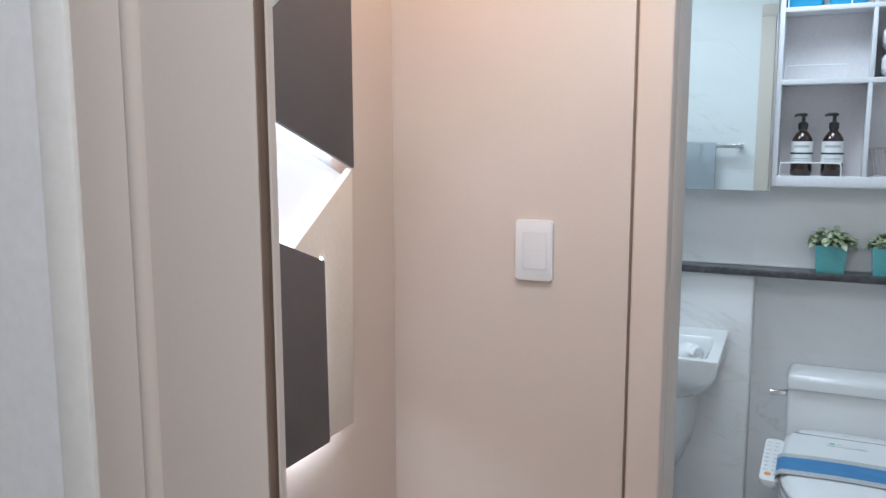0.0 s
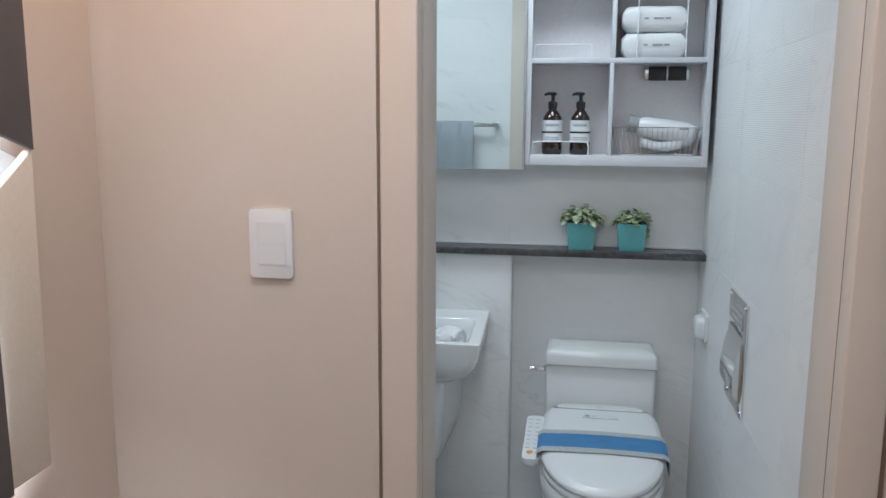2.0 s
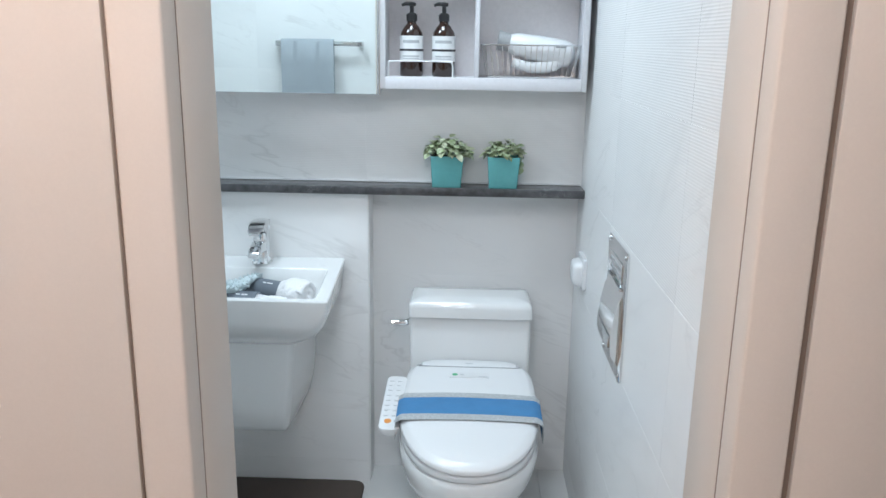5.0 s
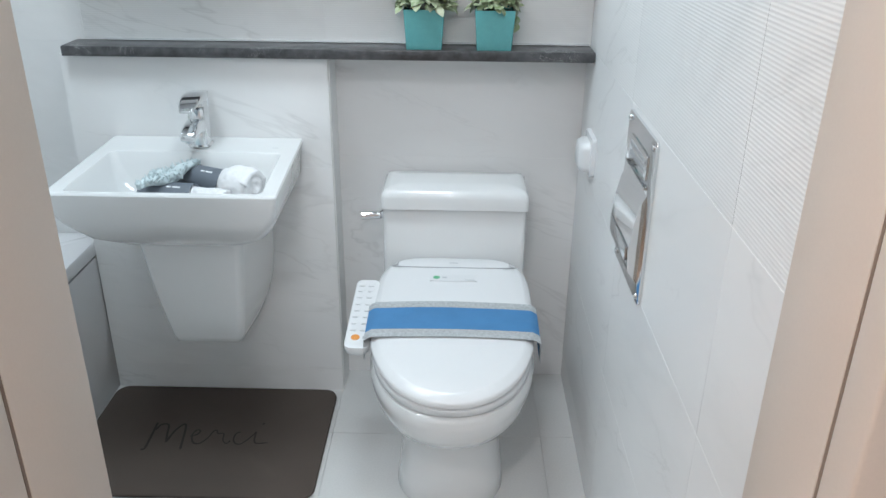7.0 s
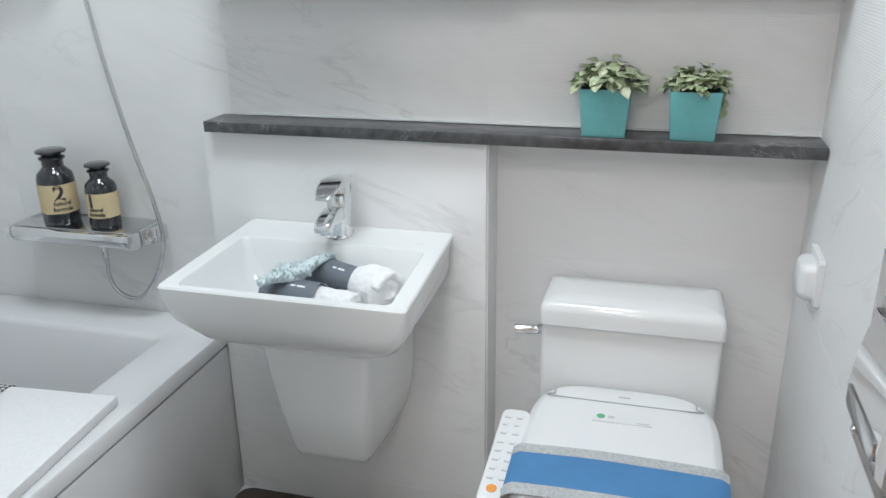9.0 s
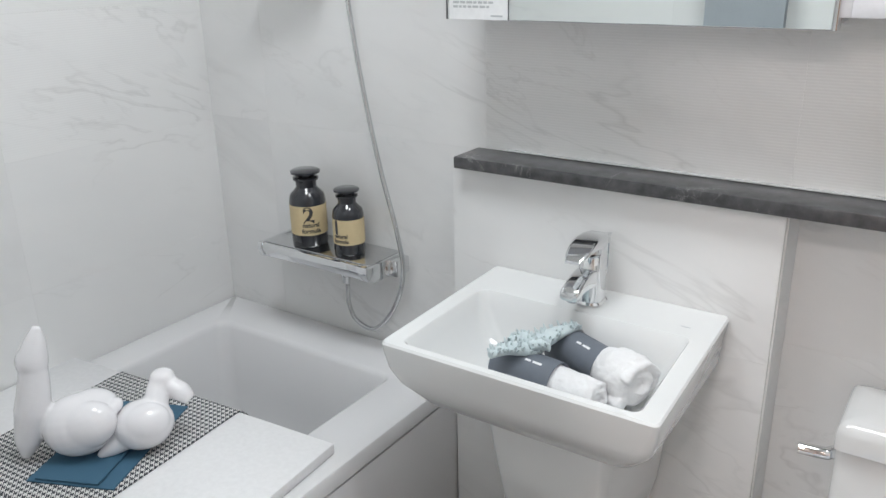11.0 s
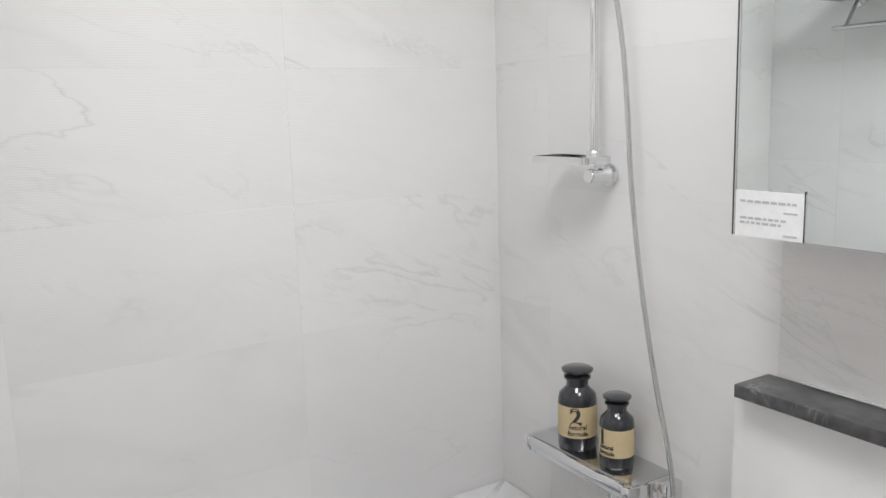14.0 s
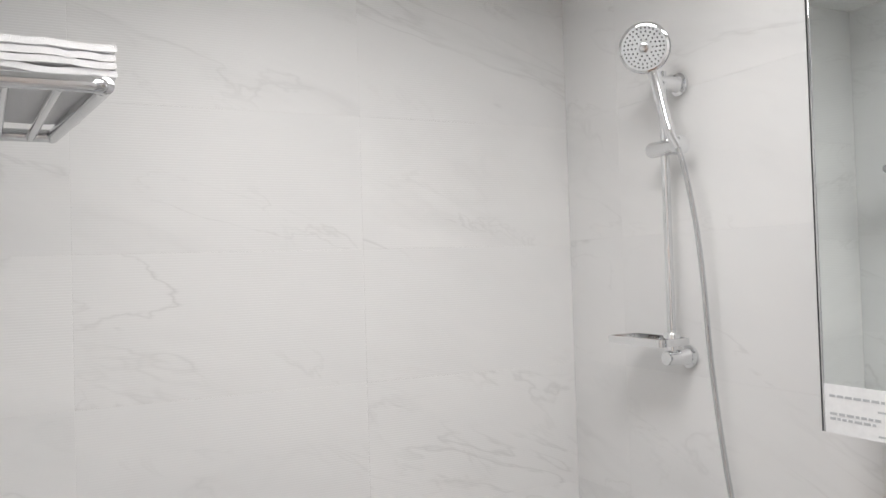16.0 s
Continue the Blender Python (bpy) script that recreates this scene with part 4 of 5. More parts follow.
wire_basket()


def long_sides(prof, n):
    """Splits the long straight sides of an outline into n pieces."""
    out = []
    for (a, c), (e, g) in zip(prof, [*prof[1:], prof[0]]):
        m = n if abs(e - a) > 0.08 else 1
        out += [(a + (e - a) * k / m, c + (g - c) * k / m) for k in range(m)]
    return out


def folded_towel(name, x, y, z, w, d, h, mat, label, cat="towel", layers=2, seed=1, rz=0, group="", soft=0.0):
    o = thing(name, x, y, z, label, cat, rz, group)
    rnd = random.Random(seed)
    for i in range(layers):
        lh = h / layers
        ww, dd = w * rnd.uniform(0.97, 1.0), d * rnd.uniform(0.97, 1.0)
        prof = rrect(0, 0, d / 2, lh / 2 + (0.0022 if soft else -0.0006), lh * (0.36 if soft else 0.46), 5)
        if soft:
            prof = long_sides(prof, 16)
        rings = []
        for k in range(13):
            f = -1 + 2 * k / 12
            s = 1 + 0.02 * noise.noise((f * 2, i, seed))
            q = (1 - abs(f) ** 14) ** 0.4 * (0.45 if soft else 0.3) + (0.55 if soft else 0.7)
            wz = soft * noise.noise((f * 2.3 + 5 * i, 0.7 * i, seed))
            rings.append([(f * ww / 2, u * dd / d * s, lh * i + lh / 2 + v * q * s + wz + soft * 1.2 * noise.noise((u * 16, i * 3.1 + f, seed)) + soft * 0.5 * noise.noise((u * 45, i * 7.7, seed))) for u, v in prof])
        part("fold", loft(bmesh.new(), rings), mat, o, angle=70)
    return o


for i in range(2):
    o = folded_towel("rolled_towel", 0.540, 3.672, 1.7455 + 0.088 * i, 0.220, 0.104, 0.084, TOWEL, "white rolled towel with small printed mark", layers=1, seed=11 + i, soft=0.0030, group="towels in the cabinet")
    for xx, ww in ((-0.035, 0.014), (-0.005, 0.034), (0.034, 0.018)):
        part("print_bar", bx((xx, -0.0535, 0.040), (xx + ww, -0.0505, 0.046)), PLASTIC_GREY, o, "grey unreadable print")
for x in (0.185, 0.320):
    o = thing("blue_packet", x, 3.675, 1.9892, "bright blue packaged toiletry with white band", "package", group="packets on top shelf")
    part("body", bx((-0.058, -0.045, 0.0), (0.058, 0.04, 0.075), 0.012, 3), CYAN, o)
    part("band", bx((-0.0585, -0.0455, 0.030), (0.0585, 0.0405, 0.048), 0.006), LABEL_WHITE, o, "white band")


# ---- basin ----
def basin():
    o = thing("wash_basin", -0.273, SW, 0.0, "white ceramic wall basin with half pedestal", "wash basin")
    Zr = 0.810
    back, front = -0.001, -0.410
    cy, hy = (back + front) / 2, (back - front) / 2

    def ring(hx, y0, y1, r, z, taper=0.0):
        c, h = (y0 + y1) / 2, (y1 - y0) / 2
        return [(u * (1 + taper * (c - v) / h), v, z + 0.040 * (v + 0.205)) for u, v in rrect(0, c, hx, h, r, 5)]

    rings = [
        ring(0.120, -0.250, back, 0.05, Zr - 0.200),
        ring(0.170, -0.300, back, 0.05, Zr - 0.180),
        ring(0.222, -0.362, back, 0.045, Zr - 0.135),
        ring(0.252, -0.397, back, 0.03, Zr - 0.085),
        ring(0.257, front + 0.003, back, 0.020, Zr - 0.055, 0.02),
        ring(0.263, front - 0.001, back, 0.012, Zr - 0.012, 0.02),
        ring(0.264, front - 0.001, back, 0.012, Zr - 0.004, 0.02),
        ring(0.261, front + 0.003, back, 0.010, Zr, 0.02),
        ring(0.228, front + 0.016, -0.118, 0.018, Zr, 0.02),
        ring(0.225, front + 0.019, -0.121, 0.018, Zr - 0.003, 0.02),
        ring(0.218, front + 0.026, -0.130, 0.022, Zr - 0.030, 0.01),
        ring(0.190, front + 0.060, -0.150, 0.04, Zr - 0.085),
        ring(0.150, front + 0.085, -0.165, 0.05, Zr - 0.112),
        ring(0.060, front + 0.12, -0.19, 0.03, Zr - 0.122),
    ]
    part("bowl", loft(bmesh.new(), rings), CERAMIC, o, angle=34)
    ped = []
    for wf, wb, f, r, z in ((0.136, 0.166, -0.262, 0.026, 0.640), (0.132, 0.164, -0.257, 0.026, 0.590), (0.122, 0.161, -0.245, 0.024, 0.500), (0.113, 0.154, -0.234, 0.024, 0.425), (0.105, 0.138, -0.223, 0.024, 0.365), (0.097, 0.114, -0.213, 0.022, 0.312), (0.091, 0.097, -0.206, 0.020, 0.293), (0.080, 0.084, -0.195, 0.018, 0.287)):
        ped.append([(u * (wb + (wf - wb) * (v - back) / (f - back)) / wb, v, z - 0.020 * (1 - v / f) * (z < 0.30)) for u, v in rrect(0, (f + back) / 2, wb, (back - f) / 2, r, 6)])
    part("pedestal", loft(bmesh.new(), ped), CERAMIC, o, angle=50)
    m = Matrix.Translation((0.008, -0.1365, Zr - 0.040)) @ Matrix.Rotation(radians(78), 4, "X")
    ovf = part("overflow_ring", lathe(bmesh.new(), [(0.009, -0.002), (0.0145, -0.002), (0.016, 0.002), (0.0135, 0.006), (0.010, 0.005), (0.009, -0.002)], 28, m), CHROME, o, "chrome overflow ring")
    part("overflow_hole", lathe(bmesh.new(), [(0.0, 0.001), (0.0098, 0.001), (0.0098, 0.0018), (0.0, 0.0018)], 20, m), BLACK, ovf, "dark hole")
    part("overflow_bar", bx((-0.0014, -0.0100, 0.0030), (0.0014, 0.0100, 0.0050)), CHROME, ovf).matrix_local = m @ Matrix.Rotation(radians(90), 4, "Z")
    part("waste", lathe(bmesh.new(), [(0.0, 0.0), (0.024, 0.0), (0.026, 0.003), (0.020, 0.006), (0.0, 0.007)], 24, Matrix.Translation((0, -0.25, Zr - 0.122))), CHROME, o)
    part("maker_mark", bx((0.190, -0.083, Zr + 0.0050), (0.208, -0.080, Zr + 0.0056)), PALE_GREY, o, "tiny grey printed mark")

    f = thing("basin_faucet", -0.280, SW - 0.062, Zr + 0.0055, "chrome single-lever basin faucet with flat lever", "faucet")
    f.location.x += 0.005
    f.scale = (1.13, 1.10, 0.98)
    def oval(hx, y0, y1, r, z):
        return [(u, v, z) for u, v in rrect(0, (y0 + y1) / 2, hx, (y1 - y0) / 2, r, 5)]
    part("base", loft(bmesh.new(), [oval(0.026, -0.030, 0.028, 0.02, 0.0), oval(0.027, -0.031, 0.029, 0.02, 0.003), oval(0.025, -0.029, 0.027, 0.02, 0.008)]), CHROME, f)
    part("body", loft(bmesh.new(), [oval(0.024, -0.028, 0.026, 0.018, 0.008), oval(0.0225, -0.026, 0.027, 0.018, 0.040), oval(0.0215, -0.024, 0.030, 0.018, 0.075), oval(0.021, -0.022, 0.033, 0.018, 0.100), oval(0.018, -0.018, 0.031, 0.016, 0.104)]), CHROME, f, angle=50)
    sp = []
    for y, z, hx, hz in ((0.0, 0.056, 0.019, 0.020), (-0.03, 0.060, 0.019, 0.018), (-0.05, 0.060, 0.0185, 0.015), (-0.072, 0.056, 0.018, 0.012), (-0.088, 0.050, 0.0175, 0.010), (-0.094, 0.046, 0.016, 0.008)):
        sp.append([(u, y, z + v) for u, v in rrect(0, 0, hx, hz, 0.007, 4)])
    spout = part("spout", loft(bmesh.new(), sp), CHROME, f, angle=50)
    part("aerator", lathe(bmesh.new(), [(0.0, -0.012), (0.010, -0.012), (0.011, 0.0), (0.0, 0.0)], 18, Matrix.Translation((0, -0.078, 0.043))), STEEL, spout)
    part("cartridge", lathe(bmesh.new(), [(0.0, 0.0), (0.020, 0.0), (0.0205, 0.006), (0.0195, 0.014), (0.0, 0.014)], 26, Matrix.Translation((0, 0.006, 0.103)) @ Matrix.Rotation(radians(-8), 4, "X")), CHROME, f)
    lv = []
    for y, z, hx, hz in ((0.040, 0.128, 0.014, 0.006), (0.030, 0.129, 0.020, 0.011), (0.0, 0.131, 0.023, 0.013), (-0.03, 0.133, 0.0235, 0.010), (-0.052, 0.129, 0.0225, 0.007), (-0.072, 0.121, 0.019, 0.005), (-0.084, 0.114, 0.013, 0.003)):
        lv.append([(u, y, z + v) for u, v in rrect(0, 0, hx, hz, 0.006, 4)])
    part("lever", loft(bmesh.new(), lv), CHROME, f, angle=50)
    part("lift_rod", tube(bmesh.new(), [(0.012, 0.040, 0.05), (0.013, 0.042, 0.130), (0.013, 0.042, 0.136)], [0.0022, 0.0022, 0.005], 8), CHROME, f)


basin()


def towel_roll(x, y, z, rz, seed, R, end):
    """A hand towel in a paper sleeve; R: radius of its open end, which reaches to end along the roll."""
    o = thing("rolled_hand_towel", x, y, z, "white rolled hand towel in a dark grey paper sleeve", "towel", rz, "rolled towels in the basin")
    b = bmesh.new()
    zc = 0.040 + (R - 0.036) * 0.75
    tube(b, [(-0.112, 0, 0.040), (-0.05, 0, 0.040), (0.005, 0, 0.040), (0.022, 0, (zc + 0.04) / 2), (0.045, 0, zc), (end - 0.012, 0, zc), (end, 0, zc)], [0.034, 0.0365, 0.0345, (R + 0.034) / 2, R * 0.98, R, R * 0.86], 36)
    rnd = random.Random(seed)
    spiral = []
    for i in range(46):
        t = i / 45
        a = 2.2 + seed + t * 1.75 * 2 * math.pi
        r = 0.008 + (R * 0.86 - 0.008) * t ** 0.85
        spiral.append((end - 0.001 + 0.006 * math.sin(5 * t + seed) + rnd.uniform(-0.0015, 0.0015), r * math.cos(a) * 1.08, zc + r * math.sin(a) * 0.92))
    tube(b, spiral, R * 0.19, 12)
    tube(b, [(0.02, -R * 0.72, zc - R * 0.72), (end * 0.6, -R * 0.80, zc - R * 0.66), (end + 0.004, -R * 0.86, zc - R * 0.55)], [R * 0.20, R * 0.26, R * 0.24], 12)
    roll = part("roll", b, TOWEL, o, "white terry towel with loose folds", angle=180)
    mod = roll.modifiers.new("skin", "REMESH")
    mod.mode, mod.voxel_size, mod.use_smooth_shade = "VOXEL", 0.0022, True
    sm = roll.modifiers.new("soften", "SMOOTH")
    sm.iterations, sm.factor = 5, 0.5
    for size, depth in ((0.034, 0.010), (0.006, 0.0012)):
        tex = bpy.data.textures.new("terry_folds", "CLOUDS")
        tex.noise_scale, tex.noise_depth = size, 2
        dm = roll.modifiers.new("folds", "DISPLACE")
        dm.texture, dm.strength, dm.mid_level = tex, depth, 0.55
    lining = [[(xx, r * math.cos(a), r * math.sin(a) + 0.040) for a in [2 * math.pi * k / 40 for k in range(40)]] for xx, r in ((0.0118, 0.0386), (-0.016, 0.0372))]
    part("sleeve_lining", loft(bmesh.new(), lining, False, False), LILAC, o, "pale lilac inside of the sleeve")
    rr = 0.040
    ring = lambda x0, r: [(x0, r * math.cos(a), r * math.sin(a) + 0.040) for a in [2 * math.pi * k / 40 for k in range(40)]]
    b = bmesh.new()
    loft(b, [ring(-0.120, rr - 0.0015), ring(-0.120, rr), ring(0.012, rr), ring(0.012, rr - 0.0015)], False, False)
    part("sleeve", b, SLATE, o, "dark grey paper sleeve")
    for xx, ww in ((-0.050, 0.012), (-0.034, 0.020)):
        a0 = 1.95
        part("print_bar", loft(bmesh.new(), [[(xx + ww * t, (rr + 0.0006) * math.cos(a), (rr + 0.0006) * math.sin(a) + 0.040) for a in (a0, a0 + 0.06, a0 + 0.12)] for t in (0, 1)], False, False, False), LABEL_WHITE, o, "white unreadable print")


towel_roll(-0.246, 3.385, 0.703, -8, 1, 0.034, 0.095)
towel_roll(-0.188, 3.466, 0.712, -24, 2, 0.049, 0.098)


def starfish():
    o = thing("dried_starfish", -0.312, 3.408, 0.770, "pale blue spiny dried starfish lying on grey sleeves", "starfish", rz=66)
    rnd = random.Random(4)
    arms = [(0, 0.125, 0.030), (180, 0.085, 0.028), (62, 0.040, 0.022), (-62, 0.045, 0.022), (128, 0.038, 0.02)]
    spines = bmesh.new()
    for ang, ln, w in arms:
        a = radians(ang)
        side = Vector((-math.sin(a), math.cos(a), 0))
        rings = []
        for k in range(13):
            t = k / 12
            ww, hh = w * (1 - 0.72 * t), 0.016 * (1 - 0.6 * t)
            c = Vector((ln * t * math.cos(a), ln * t * math.sin(a), 0.010 + 0.016 * math.sin(t * 2.2)))
            rings.append([c + side * ww * math.cos(q) * (1 + 0.06 * math.sin(k * 2.9)) + Vector((0, 0, hh * math.sin(q))) for q in [2 * math.pi * i / 12 for i in range(12)]])
        part("arm", loft(bmesh.new(), rings), STAR, o, angle=70)
        for k in range(int(ln * 620)):
            t, s = rnd.uniform(0.02, 0.98), rnd.uniform(-1, 1)
            s = math.copysign(abs(s) ** 0.6, s)
            ww, hh = w * (1 - 0.72 * t), 0.016 * (1 - 0.6 * t)
            p = Vector((ln * t * math.cos(a), ln * t * math.sin(a), 0.010 + 0.016 * math.sin(t * 2.2))) + side * ww * s
            p.z += hh * math.sqrt(max(0, 1 - s * s)) - 0.001
            d = Vector((-math.sin(a) * s * 0.9 + rnd.uniform(-0.2, 0.2), math.cos(a) * s * 0.9 + rnd.uniform(-0.2, 0.2), 0.9)).normalized()
            l = rnd.uniform(0.004, 0.008) * (1.8 if abs(s) > 0.8 else 1)
            tube(spines, [p, p + d * l * 0.7, p + d * l], [0.0028, 0.0020, 0.0005], 5)
    tagged(part("spiny_texture", spines, STAR, o, "short pale spines"), kind="stuff")


starfish()


# ---- toilet ----
def toilet():
    cx, Y = 0.402, 3.30
    o = thing("toilet", cx, Y, 0.0, "white one-piece toilet with an electronic bidet seat", "toilet")
    rings = []
    for hw, f, bk, z, nf in ((0.138, 0.150, 0.42, 0.0, 2.6), (0.141, 0.154, 0.42, 0.006, 2.6), (0.136, 0.148, 0.42, 0.05, 2.6), (0.127, 0.140, 0.42, 0.14, 2.5), (0.127, 0.143, 0.42, 0.195, 2.4), (0.133, 0.165, 0.42, 0.226, 2.3), (0.155, 0.215, 0.42, 0.250, 2.2), (0.180, 0.265, 0.42, 0.280, 2.2), (0.195, 0.297, 0.42, 0.320, 2.2), (0.203, 0.313, 0.42, 0.360, 2.2), (0.204, 0.316, 0.42, 0.382, 2.2), (0.198, 0.309, 0.42, 0.394, 2.2)):
        rings.append([(u, v, z) for u, v in egg(0, 0, hw, f, bk, nf, 6)])
    part("bowl", loft(bmesh.new(), rings), CERAMIC, o, angle=60)
    t0, t1 = 3.603 - Y, 3.774 - Y
    rings = []
    for k, z in ((0.004, 0.30), (0.0, 0.40), (0.0, 0.634), (0.003, 0.639)):
        rings.append([(u, v, z) for u, v in rrect(0, (t0 + t1) / 2, 0.198 - k, (t1 - t0) / 2 - k, 0.014, 5)])
    part("tank", loft(bmesh.new(), rings), CERAMIC, o, angle=50)
    rings = []
    for k, z in ((0.003, 0.6415), (0.0, 0.6430), (0.0, 0.674), (0.003, 0.686), (0.010, 0.694), (0.024, 0.699), (0.055, 0.702)):
        rings.append([(u, v, z) for u, v in rrect(0, (t0 - 0.012 + t1) / 2, 0.202 - k, (t1 - t0 + 0.012) / 2 - k, 0.013, 5)])
    part("tank_lid", loft(bmesh.new(), rings), CERAMIC, o, "domed white tank lid", angle=50)
    fh = part("flush_handle", tube(bmesh.new(), [(-0.197, t0 + 0.030, 0.617), (-0.203, t0 + 0.022, 0.617), (-0.210, t0 + 0.013, 0.617)], [0.012, 0.012, 0.0115], 16), CHROME, o, "chrome flush handle")
    part("lever", tube(bmesh.new(), [(-0.208, t0 + 0.012, 0.617), (-0.228, t0 + 0.006, 0.618), (-0.258, t0 + 0.004, 0.618)], [0.0115, 0.0115, 0.011], 14), CHROME, fh)

    seat = [[(u, v, z) for u, v in egg(0, 0, hw, f, 0.285, 2.15, 5)] for hw, f, z in ((0.194, 0.304, 0.3965), (0.198, 0.309, 0.400), (0.199, 0.311, 0.416), (0.196, 0.307, 0.420))]
    part("seat_ring", loft(bmesh.new(), seat), PLASTIC, o, "white bidet seat ring", angle=50)

    def lid_z(v):
        return 0.449 + 0.056 * (v + 0.31) / 0.60

    rings = []
    for hw, f, bk, dz in ((0.197, 0.308, 0.282, -0.0265), (0.202, 0.315, 0.288, -0.023), (0.2025, 0.3155, 0.289, -0.013), (0.199, 0.311, 0.287, -0.009), (0.186, 0.295, 0.280, 0.0), (0.182, 0.290, 0.277, 0.0016), (0.150, 0.24, 0.23, 0.005), (0.06, 0.10, 0.10, 0.008)):
        rings.append([(u, v, max(lid_z(v) + dz, 0.4215)) for u, v in egg(0, 0, hw, f, bk, 2.15, 5)])
    part("seat_lid", loft(bmesh.new(), rings), PLASTIC, o, "closed white bidet lid", angle=50)
    # seam round the hinge cover, and the label on the lid
    seam = [(-0.152, 0.252), (-0.152, 0.234), (-0.144, 0.222), (0.144, 0.222), (0.152, 0.234), (0.152, 0.252)]
    part("hinge_seam", tube(bmesh.new(), [(p.x, p.y, lid_z(p.y) + 0.0030 + (0.262 - p.y) * 0.07) for p in smooth_path([(a, c, 0) for a, c in seam], 5)], 0.0016, 6), PLASTIC_GREY, o, "thin grey seam")
    tag = part("lid_label", bx((-0.062, 0.147, lid_z(0.147) + 0.0040), (0.062, 0.183, lid_z(0.183) + 0.0068)), PLASTIC, o, "clear label strip")
    part("green_dot", lathe(bmesh.new(), [(0.0, 0.0), (0.009, 0.0), (0.009, 0.0006), (0.0, 0.0006)], 20, Matrix.Translation((-0.045, 0.165, lid_z(0.183) + 0.0069))), GREEN, tag, "green round mark")
    part("print_bar", bx((-0.030, 0.161, lid_z(0.183) + 0.0069), (-0.017, 0.169, lid_z(0.183) + 0.0074)), PALE_GREY, tag)
    part("print_bar", bx((0.030, 0.150, lid_z(0.183) + 0.0069), (0.056, 0.154, lid_z(0.183) + 0.0074)), PALE_GREY, tag)
    part("print_bar", bx((-0.012, 0.236, lid_z(0.235) + 0.0099), (0.012, 0.239, lid_z(0.235) + 0.0112)), PALE_GREY, o)

    # side control panel
    m = Matrix.Translation((-0.227, 0.030, 0.468)) @ Matrix.Rotation(radians(-1), 4, "Z") @ Matrix.Rotation(radians(9), 4, "X")
    c = part("control_panel", loft(bmesh.new(), [[(u, v, z) for u, v in rrect(0, 0, 0.031 - k, 0.140 - k, 0.018, 5)] for k, z in ((0.010, -0.032), (0.003, -0.022), (0.0, -0.006), (0.001, -0.001), (0.004, 0.0))]), PLASTIC, o, "white side control panel", angle=50)
    c.matrix_local = m
    rnd = random.Random(2)
    for i, v in enumerate((0.118, 0.094, 0.067, 0.038, 0.012, -0.014, -0.040, -0.066)):
        for u in (-0.015, 0.010):
            part("button", prism(bmesh.new(), rrect(u, v, 0.0085, 0.0065, 0.003, 3), "z", -0.0005, 0.0012), PLASTIC, c)
            part("button_print", bx((u - 0.007, v - 0.0105, 0.0001), (u + rnd.uniform(0.002, 0.007), v - 0.0080, 0.0004)), PLASTIC_GREY, c)
    part("stop_button", lathe(bmesh.new(), [(0.0, 0.0), (0.0105, 0.0), (0.0105, 0.0012), (0.009, 0.002), (0.0, 0.002)], 20, Matrix.Translation((-0.006, -0.100, 0))), ORANGE, c, "orange stop button")
    part("button_print", bx((0.012, -0.105, 0.0001), (0.016, -0.095, 0.0004)), PLASTIC_GREY, c)
    part("panel_bracket", bx((-0.205, 0.070, 0.420), (-0.190, 0.180, 0.462), 0.005), PLASTIC, o)

    # hygiene band across the lid
    s = thing("toilet_seal_band", cx, Y, 0.40, "blue cloth band with grey hems round the toilet lid", "seal band")

    def band(y0, y1, lift, drop, wrinkle=0.0):
        b = bmesh.new()
        ny = 9
        ys = [y0 + (y1 - y0) * k / (ny - 1) for k in range(ny)]
        rings = []
        for th, seq in ((0.0016, ys), (0.0, ys[::-1])):
            for yy in seq:
                calm = math.sin(math.pi * (yy - y0) / (y1 - y0))
                w = 0.2075 + lift + th
                zt = lid_z(yy) + 0.0035 + lift + th - 0.40
                row = []
                for x in [-w + 2 * w * k / 48 for k in range(49)]:
                    e = abs(x) / w
                    fold = wrinkle * calm * (noise.noise((x * 5, yy * 75 + x * 9, 3)) + 0.6 * noise.noise((x * 14, yy * 120, 7)))
                    row.append((x, yy + 0.003 * noise.noise((x * 6, yy * 10, 1)), zt + 0.0060 * (1 - e * e) - 0.010 * max(0, e - 0.93) / 0.07 + fold))
                row = [(-w - 0.001, yy, zt - drop), (-w - 0.0015, yy, zt - drop * 0.5), *row, (w + 0.0015, yy, zt - drop * 0.5), (w + 0.001, yy, zt - drop)]
                rings.append(row)
        rings.append(rings[0])
        loft(b, rings, False, False, False)
        return b

    part("blue_strip", band(-0.078, 0.022, 0.0014, 0.060, 0.0034), BLUE, s, "blue cloth strip")
    part("hem", band(-0.104, -0.074, 0.0018, 0.062, 0.0004), HEM, s, "grey woven hem")
    part("hem", band(0.018, 0.045, 0.0018, 0.056, 0.0004), HEM, s, "grey woven hem")


toilet()


